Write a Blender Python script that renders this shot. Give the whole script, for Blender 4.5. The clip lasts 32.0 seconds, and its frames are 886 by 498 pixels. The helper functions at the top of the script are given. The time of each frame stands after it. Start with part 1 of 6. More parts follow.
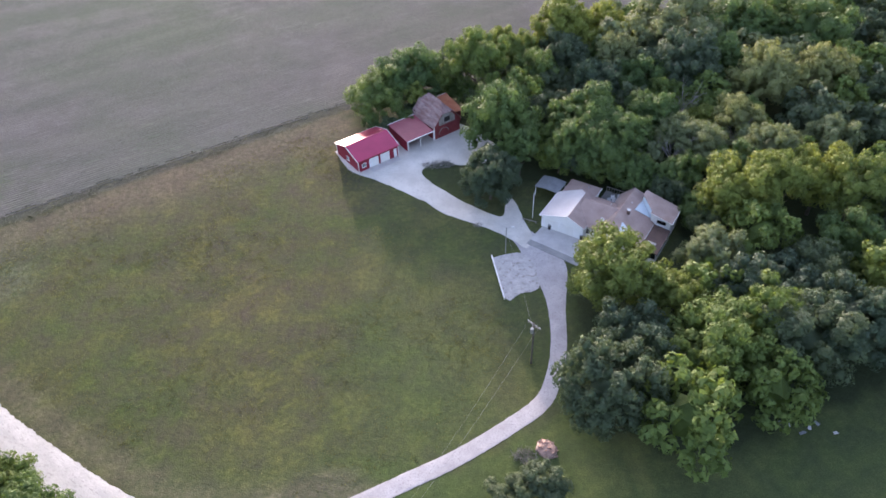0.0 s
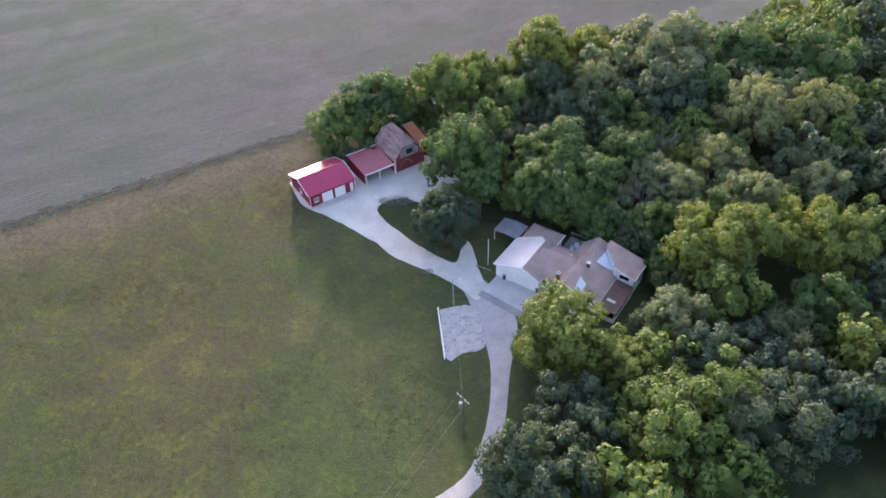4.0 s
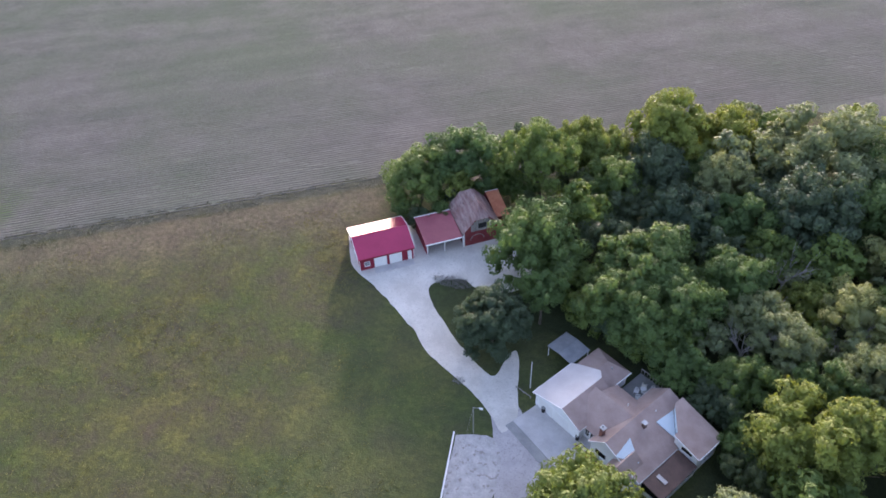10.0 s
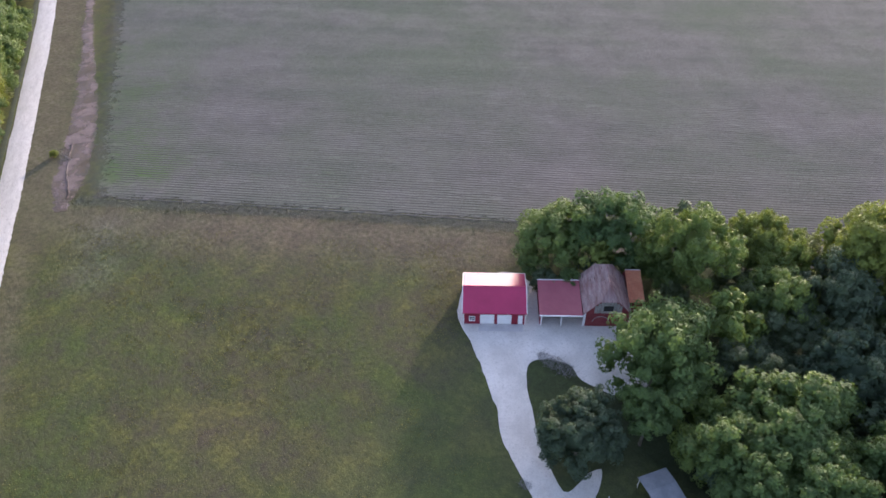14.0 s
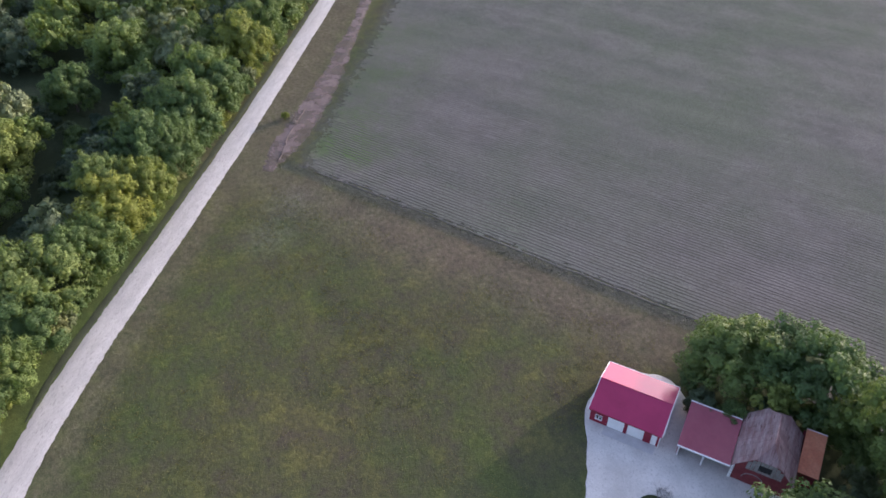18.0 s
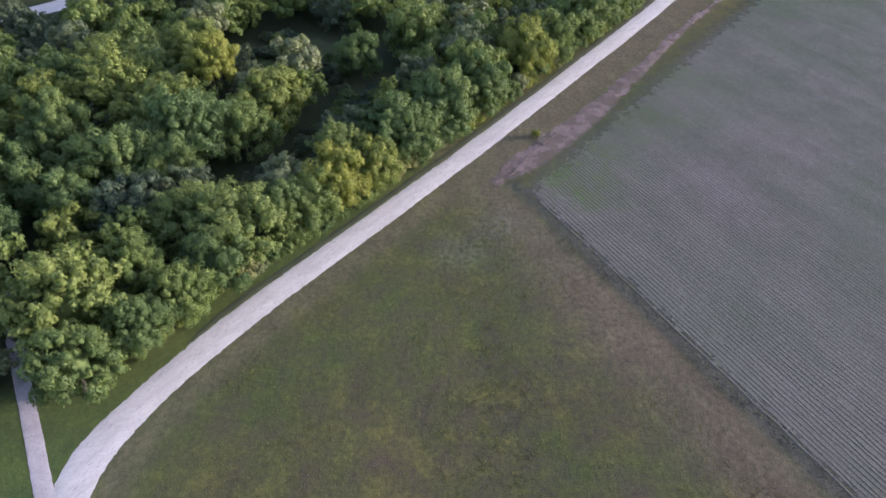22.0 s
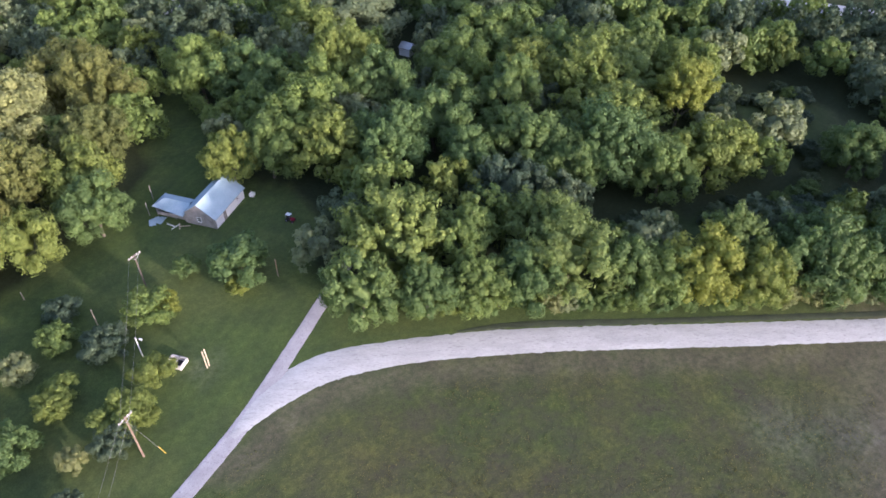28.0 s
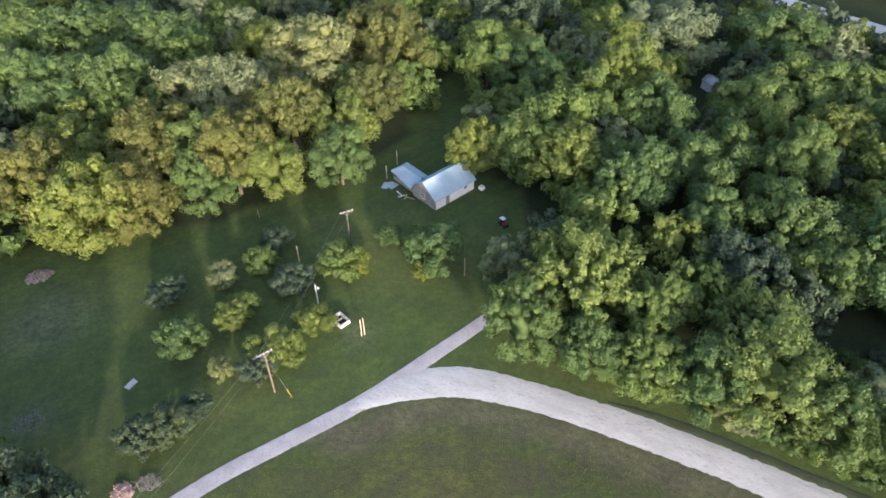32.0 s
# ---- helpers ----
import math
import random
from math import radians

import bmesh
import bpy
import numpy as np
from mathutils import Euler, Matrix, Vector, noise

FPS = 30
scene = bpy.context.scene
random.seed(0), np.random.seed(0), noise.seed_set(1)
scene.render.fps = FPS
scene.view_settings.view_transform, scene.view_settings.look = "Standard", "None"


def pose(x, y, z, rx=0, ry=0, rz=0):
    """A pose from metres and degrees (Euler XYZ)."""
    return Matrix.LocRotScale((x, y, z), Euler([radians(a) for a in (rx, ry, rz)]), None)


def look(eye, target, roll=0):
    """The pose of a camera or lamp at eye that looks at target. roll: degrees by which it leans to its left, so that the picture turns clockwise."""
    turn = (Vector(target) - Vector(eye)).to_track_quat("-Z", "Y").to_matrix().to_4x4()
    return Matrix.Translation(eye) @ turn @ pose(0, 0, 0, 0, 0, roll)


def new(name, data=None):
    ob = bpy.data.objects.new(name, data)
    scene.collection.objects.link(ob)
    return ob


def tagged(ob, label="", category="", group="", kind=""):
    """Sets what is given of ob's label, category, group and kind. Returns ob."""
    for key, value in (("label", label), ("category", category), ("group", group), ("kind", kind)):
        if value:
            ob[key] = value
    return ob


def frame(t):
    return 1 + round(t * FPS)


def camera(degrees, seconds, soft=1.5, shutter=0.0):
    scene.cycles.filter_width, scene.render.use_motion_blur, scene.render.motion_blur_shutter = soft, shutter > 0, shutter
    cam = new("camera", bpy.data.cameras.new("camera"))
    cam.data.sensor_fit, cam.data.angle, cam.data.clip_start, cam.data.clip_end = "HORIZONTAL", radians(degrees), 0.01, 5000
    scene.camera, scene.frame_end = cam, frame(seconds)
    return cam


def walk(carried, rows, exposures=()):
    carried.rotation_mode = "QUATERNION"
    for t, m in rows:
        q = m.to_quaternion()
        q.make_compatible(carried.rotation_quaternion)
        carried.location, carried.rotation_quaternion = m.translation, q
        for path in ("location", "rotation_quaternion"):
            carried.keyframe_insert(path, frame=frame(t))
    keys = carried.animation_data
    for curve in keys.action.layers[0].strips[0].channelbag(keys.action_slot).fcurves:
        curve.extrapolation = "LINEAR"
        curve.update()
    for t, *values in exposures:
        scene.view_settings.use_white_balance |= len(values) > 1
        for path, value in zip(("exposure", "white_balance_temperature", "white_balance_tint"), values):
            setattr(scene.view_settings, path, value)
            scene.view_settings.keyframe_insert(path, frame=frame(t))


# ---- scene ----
cam = camera(63.9, 32.0, soft=1.65)
PATH = [
    (0, (1.846, 1.15, 84.391), (1.769, 2.634, 83.053), -2.4),
    (0.5, (3.633, 2.437, 84.363), (3.508, 3.918, 83.025), -2.3),
    (1, (5.368, 3.808, 84.318), (5.235, 5.288, 82.98), -2.3),
    (1.5, (7.029, 5.308, 84.269), (6.897, 6.788, 82.931), -2.3),
    (2, (8.623, 6.887, 84.238), (8.491, 8.367, 82.899), -2.3),
    (2.5, (10.145, 8.575, 84.221), (10.014, 10.055, 82.882), -2.4),
    (3, (11.584, 10.366, 84.22), (11.454, 11.846, 82.881), -2.3),
    (3.5, (12.933, 12.237, 84.219), (12.802, 13.716, 82.879), -2.3),
    (5.5, (17.928, 20.241, 84.024), (17.707, 21.713, 82.689), -2.4),
    (6, (19.058, 22.377, 83.977), (18.807, 23.845, 82.642), -2.3),
    (6.5, (20.076, 24.606, 83.924), (19.795, 26.068, 82.59), -2.3),
    (7, (21.03, 26.897, 83.886), (20.719, 28.353, 82.551), -2.4),
    (7.5, (21.969, 29.235, 83.877), (21.625, 30.683, 82.541), -2.5),
    (8, (22.916, 31.597, 83.896), (22.534, 33.035, 82.56), -2.6),
    (8.5, (23.833, 33.946, 83.927), (23.414, 35.373, 82.59), -2.7),
    (9, (24.679, 36.217, 83.97), (24.223, 37.633, 82.634), -2.7),
    (9.5, (25.394, 38.432, 84.007), (24.895, 39.834, 82.671), -2.6),
    (10, (25.962, 40.607, 84.041), (25.407, 41.99, 82.707), -2.6),
    (10.5, (26.374, 42.766, 84.07), (25.764, 44.126, 82.738), -2.4),
    (11, (26.665, 44.914, 84.096), (26.003, 46.252, 82.764), -2.2),
    (11.5, (26.871, 47.061, 84.122), (26.157, 48.372, 82.791), -1.8),
    (12, (27.024, 49.257, 84.13), (26.259, 50.54, 82.8), -1.6),
    (12.5, (27.137, 51.512, 84.12), (26.321, 52.763, 82.79), -1.5),
    (13, (27.203, 53.809, 84.087), (26.337, 55.026, 82.757), -1.5),
    (13.5, (27.268, 56.144, 84.042), (26.347, 57.319, 82.712), -1.5),
    (14, (27.293, 58.536, 83.983), (26.312, 59.661, 82.652), -1.4),
    (14.5, (27.299, 60.967, 83.917), (26.259, 62.037, 82.585), -1.4),
    (15, (27.22, 63.402, 83.829), (26.122, 64.413, 82.497), -1.4),
    (15.5, (27.028, 65.78, 83.717), (25.876, 66.73, 82.387), -1.4),
    (17.5, (25.675, 74.836, 82.8), (24.332, 75.511, 81.481), -1.1),
    (18, (25.123, 76.979, 82.691), (23.741, 77.572, 81.374), -1.1),
    (18.5, (24.394, 79.037, 82.626), (22.975, 79.546, 81.311), -0.8),
    (19, (23.537, 81.067, 82.596), (22.09, 81.487, 81.281), -0.8),
    (19.5, (22.6, 83.089, 82.583), (21.129, 83.42, 81.269), -0.7),
    (20, (21.585, 85.042, 82.574), (20.095, 85.28, 81.261), -0.6),
    (20.5, (20.458, 86.876, 82.563), (18.955, 87.021, 81.252), -0.6),
    (21, (19.226, 88.566, 82.553), (17.716, 88.621, 81.242), -0.4),
    (21.5, (17.846, 90.14, 82.526), (16.336, 90.103, 81.215), 0.0),
    (22, (16.405, 91.7, 82.504), (14.9, 91.57, 81.193), 0.2),
    (22.5, (14.914, 93.318, 82.493), (13.42, 93.094, 81.182), 0.3),
    (23, (13.342, 94.987, 82.483), (11.865, 94.666, 81.173), 0.3),
    (23.5, (11.703, 96.663, 82.47), (10.253, 96.235, 81.161), 0.2),
    (24, (10.002, 98.258, 82.455), (8.587, 97.724, 81.146), 0.3),
    (24.5, (8.231, 99.702, 82.446), (6.857, 99.065, 81.14), 0.2),
    (25, (6.343, 100.929, 82.431), (5.017, 100.197, 81.125), 0.3),
    (25.5, (4.27, 101.926, 82.425), (3.002, 101.102, 81.117), 0.4),
    (27.5, (-5.021, 104.822, 82.41), (-5.987, 103.671, 81.089), 0.4),
    (28, (-7.479, 105.32, 82.416), (-8.354, 104.102, 81.093), 0.2),
    (28.5, (-9.993, 105.653, 82.437), (-10.771, 104.373, 81.112), 0.1),
    (29, (-12.493, 105.813, 82.449), (-13.169, 104.481, 81.119), -0.3),
    (29.5, (-14.911, 105.785, 82.45), (-15.482, 104.407, 81.118), -0.4),
    (30, (-17.192, 105.628, 82.467), (-17.658, 104.214, 81.132), -0.6),
    (30.5, (-19.348, 105.355, 82.485), (-19.707, 103.91, 81.15), -0.7),
    (31, (-21.427, 104.968, 82.497), (-21.681, 103.502, 81.161), -0.8),
    (31.5, (-23.476, 104.482, 82.505), (-23.634, 103.002, 81.17), -0.7),
    (32, (-25.512, 103.952, 82.511), (-25.623, 102.467, 81.176), -0.9),
]
EXPOSURES = [(0, 2.12, 6080, 26), (9, 2.1, 6060, 26), (13, 1.92, 6010, 26), (19, 1.61, 5900, 28), (23, 1.68, 5790, 30), (28, 1.8, 5740, 29), (32, 1.77, 6000, 19)]
walk(cam, [(t, look(eye, target, roll)) for t, eye, target, roll in PATH], EXPOSURES)

# ---- world and sun ----
SUN_AZ, SUN_EL = 102.5, 11.0          # degrees: azimuth counter-clockwise from +x, height over the horizon
sun_way = Vector((math.cos(radians(SUN_AZ)) * math.cos(radians(SUN_EL)), math.sin(radians(SUN_AZ)) * math.cos(radians(SUN_EL)), math.sin(radians(SUN_EL))))
world = bpy.data.worlds.new("evening_sky")
scene.world = world
world.use_nodes = True
wn, wl = world.node_tree.nodes, world.node_tree.links
sky = wn.new("ShaderNodeTexSky")
sky.sky_type, sky.sun_disc = "NISHITA", False
sky.sun_elevation, sky.sun_rotation = radians(SUN_EL), radians(90.0 - SUN_AZ)
sky.air_density, sky.dust_density, sky.ozone_density = 1.0, 2.0, 1.5
haze = wn.new("ShaderNodeHueSaturation")
haze.inputs["Saturation"].default_value = 0.8
wl.new(sky.outputs["Color"], haze.inputs["Color"])
wl.new(haze.outputs["Color"], wn["Background"].inputs["Color"])
wn["Background"].inputs["Strength"].default_value = 0.15
sun = new("sun", bpy.data.lights.new("sun", "SUN"))
sun.data.energy, sun.data.angle, sun.data.color = 2.2, radians(2.5), (1.0, 0.86, 0.66)
sun.matrix_world = look((0, 0, 200), (Vector((0, 0, 200)) - sun_way))


# ---- materials ----
def nodes_of(name):
    m = bpy.data.materials.new(name)
    m.use_nodes = True
    return m, m.node_tree.nodes, m.node_tree.links, m.node_tree.nodes["Principled BSDF"]


def rgb(c):
    return (c[0], c[1], c[2], 1.0)


def noise_node(n, l, scale, detail=4.0, rough=0.55, vec=None):
    t = n.new("ShaderNodeTexNoise")
    t.inputs["Scale"].default_value, t.inputs["Detail"].default_value, t.inputs["Roughness"].default_value = scale, detail, rough
    if vec is not None:
        l.new(vec, t.inputs["Vector"])
    return t.outputs["Fac"]


def ramp(n, l, fac, stops):
    r = n.new("ShaderNodeValToRGB")
    els = r.color_ramp.elements
    while len(els) < len(stops):
        els.new(0.5)
    for e, (p, c) in zip(els, stops):
        e.position, e.color = p, rgb(c)
    l.new(fac, r.inputs["Fac"])
    return r.outputs["Color"]


def mix(n, l, fac, a, b, kind="MIX"):
    x = n.new("ShaderNodeMix")
    x.data_type, x.blend_type = "RGBA", kind
    for v, i in ((fac, 0), (a, 6), (b, 7)):
        if isinstance(v, (int, float)):
            x.inputs[i].default_value = v
        elif isinstance(v, tuple):
            x.inputs[i].default_value = rgb(v)
        else:
            l.new(v, x.inputs[i])
    return x.outputs[2]


def math_node(n, l, op, a, b=0.0, clamp=False):
    x = n.new("ShaderNodeMath")
    x.operation, x.use_clamp = op, clamp
    for v, i in ((a, 0), (b, 1)):
        if isinstance(v, (int, float)):
            x.inputs[i].default_value = v
        else:
            l.new(v, x.inputs[i])
    return x.outputs[0]


def surf(name, c1, c2, big=0.3, fine=6.0, rough=0.8, metal=0.0, bump=0.3, speck=None, vary=0.0, coat=0.0, stretch=None, lo=0.35, hi=0.65, grain=0.26, turn=None):
    """A two-scale surface: c1 to c2 in large patches, finer mottling, an optional third colour in specks, relief."""
    m, n, l, b = nodes_of(name)
    geo = n.new("ShaderNodeNewGeometry").outputs["Position"] if stretch is None else n.new("ShaderNodeTexCoord").outputs["Object"]
    if stretch is not None:
        mp = n.new("ShaderNodeMapping")
        mp.inputs["Scale"].default_value = stretch
        if turn is not None:          # streaks that run along a road
            mp.vector_type = "TEXTURE"
            mp.inputs["Rotation"].default_value = (0, 0, turn)
        l.new(geo, mp.inputs["Vector"])
        geo = mp.outputs["Vector"]
    a = noise_node(n, l, big, 5, 0.6, geo)
    f = noise_node(n, l, fine, 6, 0.65, geo)
    col = ramp(n, l, a, [(lo, c1), (hi, c2)])
    shade = ramp(n, l, f, [(0.3, (1 - grain,) * 3), (0.7, (1 + grain,) * 3)])
    col = mix(n, l, 1.0, col, shade, "MULTIPLY")
    if speck is not None:
        s = noise_node(n, l, fine * 0.45, 3, 0.6, geo)
        col = mix(n, l, ramp(n, l, s, [(0.56, (0, 0, 0)), (0.68, (1, 1, 1))]), col, speck)
    if vary:
        rnd = n.new("ShaderNodeObjectInfo").outputs["Random"]
        v = ramp(n, l, rnd, [(0.0, (1 - vary,) * 3), (1.0, (1 + vary,) * 3)])
        col = mix(n, l, 1.0, col, v, "MULTIPLY")
    l.new(col, b.inputs["Base Color"])
    b.inputs["Roughness"].default_value, b.inputs["Metallic"].default_value = rough, metal
    b.inputs["Coat Weight"].default_value = coat
    b.inputs["Coat Roughness"].default_value = 0.12
    if bump:
        bp = n.new("ShaderNodeBump")
        bp.inputs["Strength"].default_value, bp.inputs["Distance"].default_value = bump, 0.05
        l.new(f, bp.inputs["Height"])
        l.new(bp.outputs["Normal"], b.inputs["Normal"])
    return m


def leaf_material(name, dark, mid, light, hue=0.12):
    """Leaves: every leaf and every tree a little different, light passes through."""
    m, n, l, b = nodes_of(name)
    island = n.new("ShaderNodeNewGeometry").outputs["Random Per Island"]
    rnd = n.new("ShaderNodeObjectInfo").outputs["Random"]
    pos = n.new("ShaderNodeNewGeometry").outputs["Position"]
    patch = noise_node(n, l, 0.28, 3, 0.6, pos)
    speckle = noise_node(n, l, 2.6, 4, 0.7, pos)
    fac = math_node(n, l, "ADD", math_node(n, l, "MULTIPLY", island, 0.13), math_node(n, l, "MULTIPLY", patch, 0.5))
    fac = math_node(n, l, "ADD", fac, math_node(n, l, "MULTIPLY", speckle, 0.32), True)
    col = ramp(n, l, fac, [(0.1, dark), (0.5, mid), (0.9, light)])
    v = ramp(n, l, rnd, [(0.0, (1 - hue * 1.6, 1 - hue, 1 - hue * 0.4)), (0.5, (1, 1, 1)), (1.0, (1 + hue * 1.9, 1 + hue * 1.1, 1 - hue * 0.8))])
    col = mix(n, l, 1.0, col, v, "MULTIPLY")
    l.new(col, b.inputs["Base Color"])
    b.inputs["Roughness"].default_value = 0.62
    bp = n.new("ShaderNodeBump")
    bp.inputs["Strength"].default_value, bp.inputs["Distance"].default_value = 0.7, 0.3
    l.new(speckle, bp.inputs["Height"])
    l.new(bp.outputs["Normal"], b.inputs["Normal"])
    b.inputs["Specular IOR Level"].default_value = 0.3
    tr = n.new("ShaderNodeBsdfTranslucent")
    l.new(mix(n, l, 1.0, col, (1.4, 1.35, 0.8), "MULTIPLY"), tr.inputs["Color"])
    sh = n.new("ShaderNodeMixShader")
    sh.inputs["Fac"].default_value = 0.3
    l.new(b.outputs[0], sh.inputs[1])
    l.new(tr.outputs[0], sh.inputs[2])
    l.new(sh.outputs[0], n["Material Output"].inputs["Surface"])
    return m


LEAF = {
    "g": leaf_material("green_leaves", (0.048, 0.082, 0.039), (0.113, 0.176, 0.055), (0.228, 0.3, 0.078)),
    "y": leaf_material("yellow_green_leaves", (0.079, 0.107, 0.033), (0.176, 0.22, 0.05), (0.29, 0.325, 0.075)),
    "p": leaf_material("pale_leaves", (0.095, 0.118, 0.081), (0.194, 0.231, 0.113), (0.322, 0.345, 0.164)),
    "w": leaf_material("light_willow_leaves", (0.055, 0.092, 0.036), (0.152, 0.21, 0.06), (0.292, 0.345, 0.096)),
    "d": leaf_material("dark_leaves", (0.043, 0.066, 0.045), (0.084, 0.122, 0.070), (0.164, 0.199, 0.104)),
    "o": leaf_material("tawny_leaves", (0.072, 0.084, 0.032), (0.148, 0.164, 0.046), (0.232, 0.237, 0.07)),
}
M_BARK = surf("bark", (0.09, 0.075, 0.055), (0.15, 0.13, 0.1), 1.5, 14.0, 0.9, bump=0.6)
M_GRAVEL = surf("white_gravel", (0.44, 0.428, 0.412), (0.52, 0.508, 0.488), 0.5, 7.0, 0.92, bump=0.6, speck=(0.36, 0.345, 0.33), grain=0.13, stretch=(2.5, 0.8, 0.8), turn=radians(-32.7), lo=0.38, hi=0.6)
M_YARD = surf("yard_gravel", (0.52, 0.49, 0.445), (0.66, 0.625, 0.575), 0.22, 8.0, 0.92, bump=0.5, speck=(0.46, 0.43, 0.39), grain=0.12)
M_PAD = surf("patchy_gravel", (0.36, 0.345, 0.335), (0.48, 0.46, 0.45), 0.8, 3.0, 0.92, bump=0.4, speck=(0.25, 0.22, 0.205), grain=0.12)
M_DRIVE = surf("worn_drive", (0.35, 0.328, 0.33), (0.45, 0.425, 0.428), 0.35, 8.0, 0.9, bump=0.5, speck=(0.28, 0.265, 0.265), grain=0.12)
M_CONCRETE = surf("concrete", (0.44, 0.42, 0.415), (0.54, 0.52, 0.51), 0.5, 7.0, 0.85, bump=0.2, grain=0.08)
M_CONCRETE_DARK = surf("dark_concrete", (0.24, 0.24, 0.24), (0.32, 0.32, 0.31), 0.5, 7.0, 0.85, bump=0.2, grain=0.08)
M_SHINGLE = surf("brown_shingles", (0.3, 0.212, 0.186), (0.385, 0.285, 0.25), 0.5, 9.0, 0.55, bump=0.4, vary=0.05, grain=0.1)
M_SHINGLE_DARK = surf("dark_brown_shingles", (0.1, 0.062, 0.05), (0.15, 0.09, 0.07), 0.6, 9.0, 0.7, bump=0.4, grain=0.1)
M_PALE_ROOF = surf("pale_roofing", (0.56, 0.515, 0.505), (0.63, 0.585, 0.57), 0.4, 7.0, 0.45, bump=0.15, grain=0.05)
M_PALE_BLUE = surf("pale_blue_surface", (0.55, 0.63, 0.68), (0.62, 0.7, 0.75), 0.5, 7.0, 0.45, bump=0.1, grain=0.04)
M_SIDING = surf("white_siding", (0.8, 0.8, 0.8), (0.86, 0.86, 0.86), 0.5, 5.0, 0.6, bump=0.05, grain=0.03)
M_WHITE = surf("white_trim", (0.76, 0.75, 0.74), (0.82, 0.81, 0.8), 1.0, 8.0, 0.5, bump=0.05, grain=0.03)
M_RED_WALL = surf("red_siding", (0.2, 0.01, 0.028), (0.26, 0.016, 0.038), 0.5, 6.0, 0.75, bump=0.1, grain=0.06)
M_RED_ROOF = surf("red_metal_roof", (0.36, 0.016, 0.075), (0.42, 0.022, 0.09), 0.25, 3.0, 0.3, metal=0.2, bump=0.03, coat=0.75, grain=0.04)
M_LEAN_ROOF = surf("faded_red_metal_roof", (0.25, 0.045, 0.07), (0.31, 0.075, 0.095), 0.2, 2.0, 0.45, metal=0.1, bump=0.05, coat=0.2, grain=0.06)
M_RUST_ROOF = surf("weathered_barn_roof", (0.21, 0.11, 0.105), (0.36, 0.27, 0.26), 0.9, 4.0, 0.75, bump=0.3, vary=0.14, speck=(0.12, 0.05, 0.045), stretch=(3.0, 0.35, 0.35))
M_ORANGE_ROOF = surf("rusty_metal_roof", (0.5, 0.15, 0.07), (0.6, 0.23, 0.12), 0.6, 4.0, 0.6, bump=0.15, grain=0.15)
M_BARN_WALL = surf("faded_red_boards", (0.17, 0.024, 0.03), (0.24, 0.045, 0.05), 0.8, 7.0, 0.8, bump=0.3)
M_BLUE_ROOF = surf("pale_metal_roof", (0.27, 0.375, 0.44), (0.36, 0.465, 0.53), 0.35, 4.0, 0.75, metal=0.0, bump=0.05, grain=0.07)
M_OLD_WOOD = surf("grey_weathered_wood", (0.22, 0.205, 0.185), (0.34, 0.32, 0.3), 0.9, 9.0, 0.85, bump=0.3)
M_WOOD = surf("brown_pole_wood", (0.15, 0.11, 0.08), (0.23, 0.17, 0.125), 0.8, 9.0, 0.85, bump=0.3)
M_DARK_WOOD = surf("dark_pole_wood", (0.075, 0.06, 0.05), (0.12, 0.1, 0.085), 0.8, 9.0, 0.85, bump=0.3)
M_METAL = surf("galvanised_metal", (0.4, 0.41, 0.42), (0.5, 0.51, 0.52), 1.0, 9.0, 0.4, metal=0.8, bump=0.05, grain=0.06)
M_CANOPY = surf("dull_grey_sheet", (0.2, 0.21, 0.225), (0.27, 0.28, 0.295), 0.6, 5.0, 0.6, metal=0.2, bump=0.1, grain=0.08)
M_DARK = surf("dark_interior", (0.018, 0.016, 0.016), (0.03, 0.028, 0.027), 1.0, 6.0, 0.9, bump=0.1)
M_SOIL = surf("bare_soil", (0.2, 0.17, 0.145), (0.3, 0.26, 0.225), 0.6, 6.0, 0.95, bump=0.5)
M_BRICK = surf("brown_brick", (0.16, 0.07, 0.055), (0.24, 0.11, 0.085), 2.0, 9.0, 0.8, bump=0.3)
M_WIRE = surf("wire", (0.22, 0.22, 0.22), (0.3, 0.3, 0.3), 1.0, 4.0, 0.5, bump=0)
M_YELLOW = surf("yellow_plastic", (0.6, 0.4, 0.03), (0.7, 0.48, 0.05), 1.0, 5.0, 0.5, bump=0)
M_TIMBER = surf("pale_timber", (0.38, 0.31, 0.22), (0.48, 0.4, 0.3), 1.5, 8.0, 0.8, bump=0.2)


def thin_out(m, n, l, fac):
    """Lets what lies beneath show through where fac falls to 0: scattered stones and soil at a ragged edge."""
    shader = n["Material Output"].inputs["Surface"].links[0].from_socket
    clear = n.new("ShaderNodeBsdfTransparent")
    sh = n.new("ShaderNodeMixShader")
    l.new(fac, sh.inputs["Fac"])
    l.new(clear.outputs[0], sh.inputs[1])
    l.new(shader, sh.inputs[2])
    l.new(sh.outputs[0], n["Material Output"].inputs["Surface"])


def dot_node(n, l, vec, way):
    d = n.new("ShaderNodeVectorMath")
    d.operation = "DOT_PRODUCT"
    l.new(vec, d.inputs[0])
    d.inputs[1].default_value = way
    return d.outputs["Value"]


def glass_material():
    m, n, l, b = nodes_of("dark_window_glass")
    b.inputs["Base Color"].default_value = rgb((0.012, 0.014, 0.016))
    b.inputs["Roughness"].default_value = 0.06
    return m


M_GLASS = glass_material()


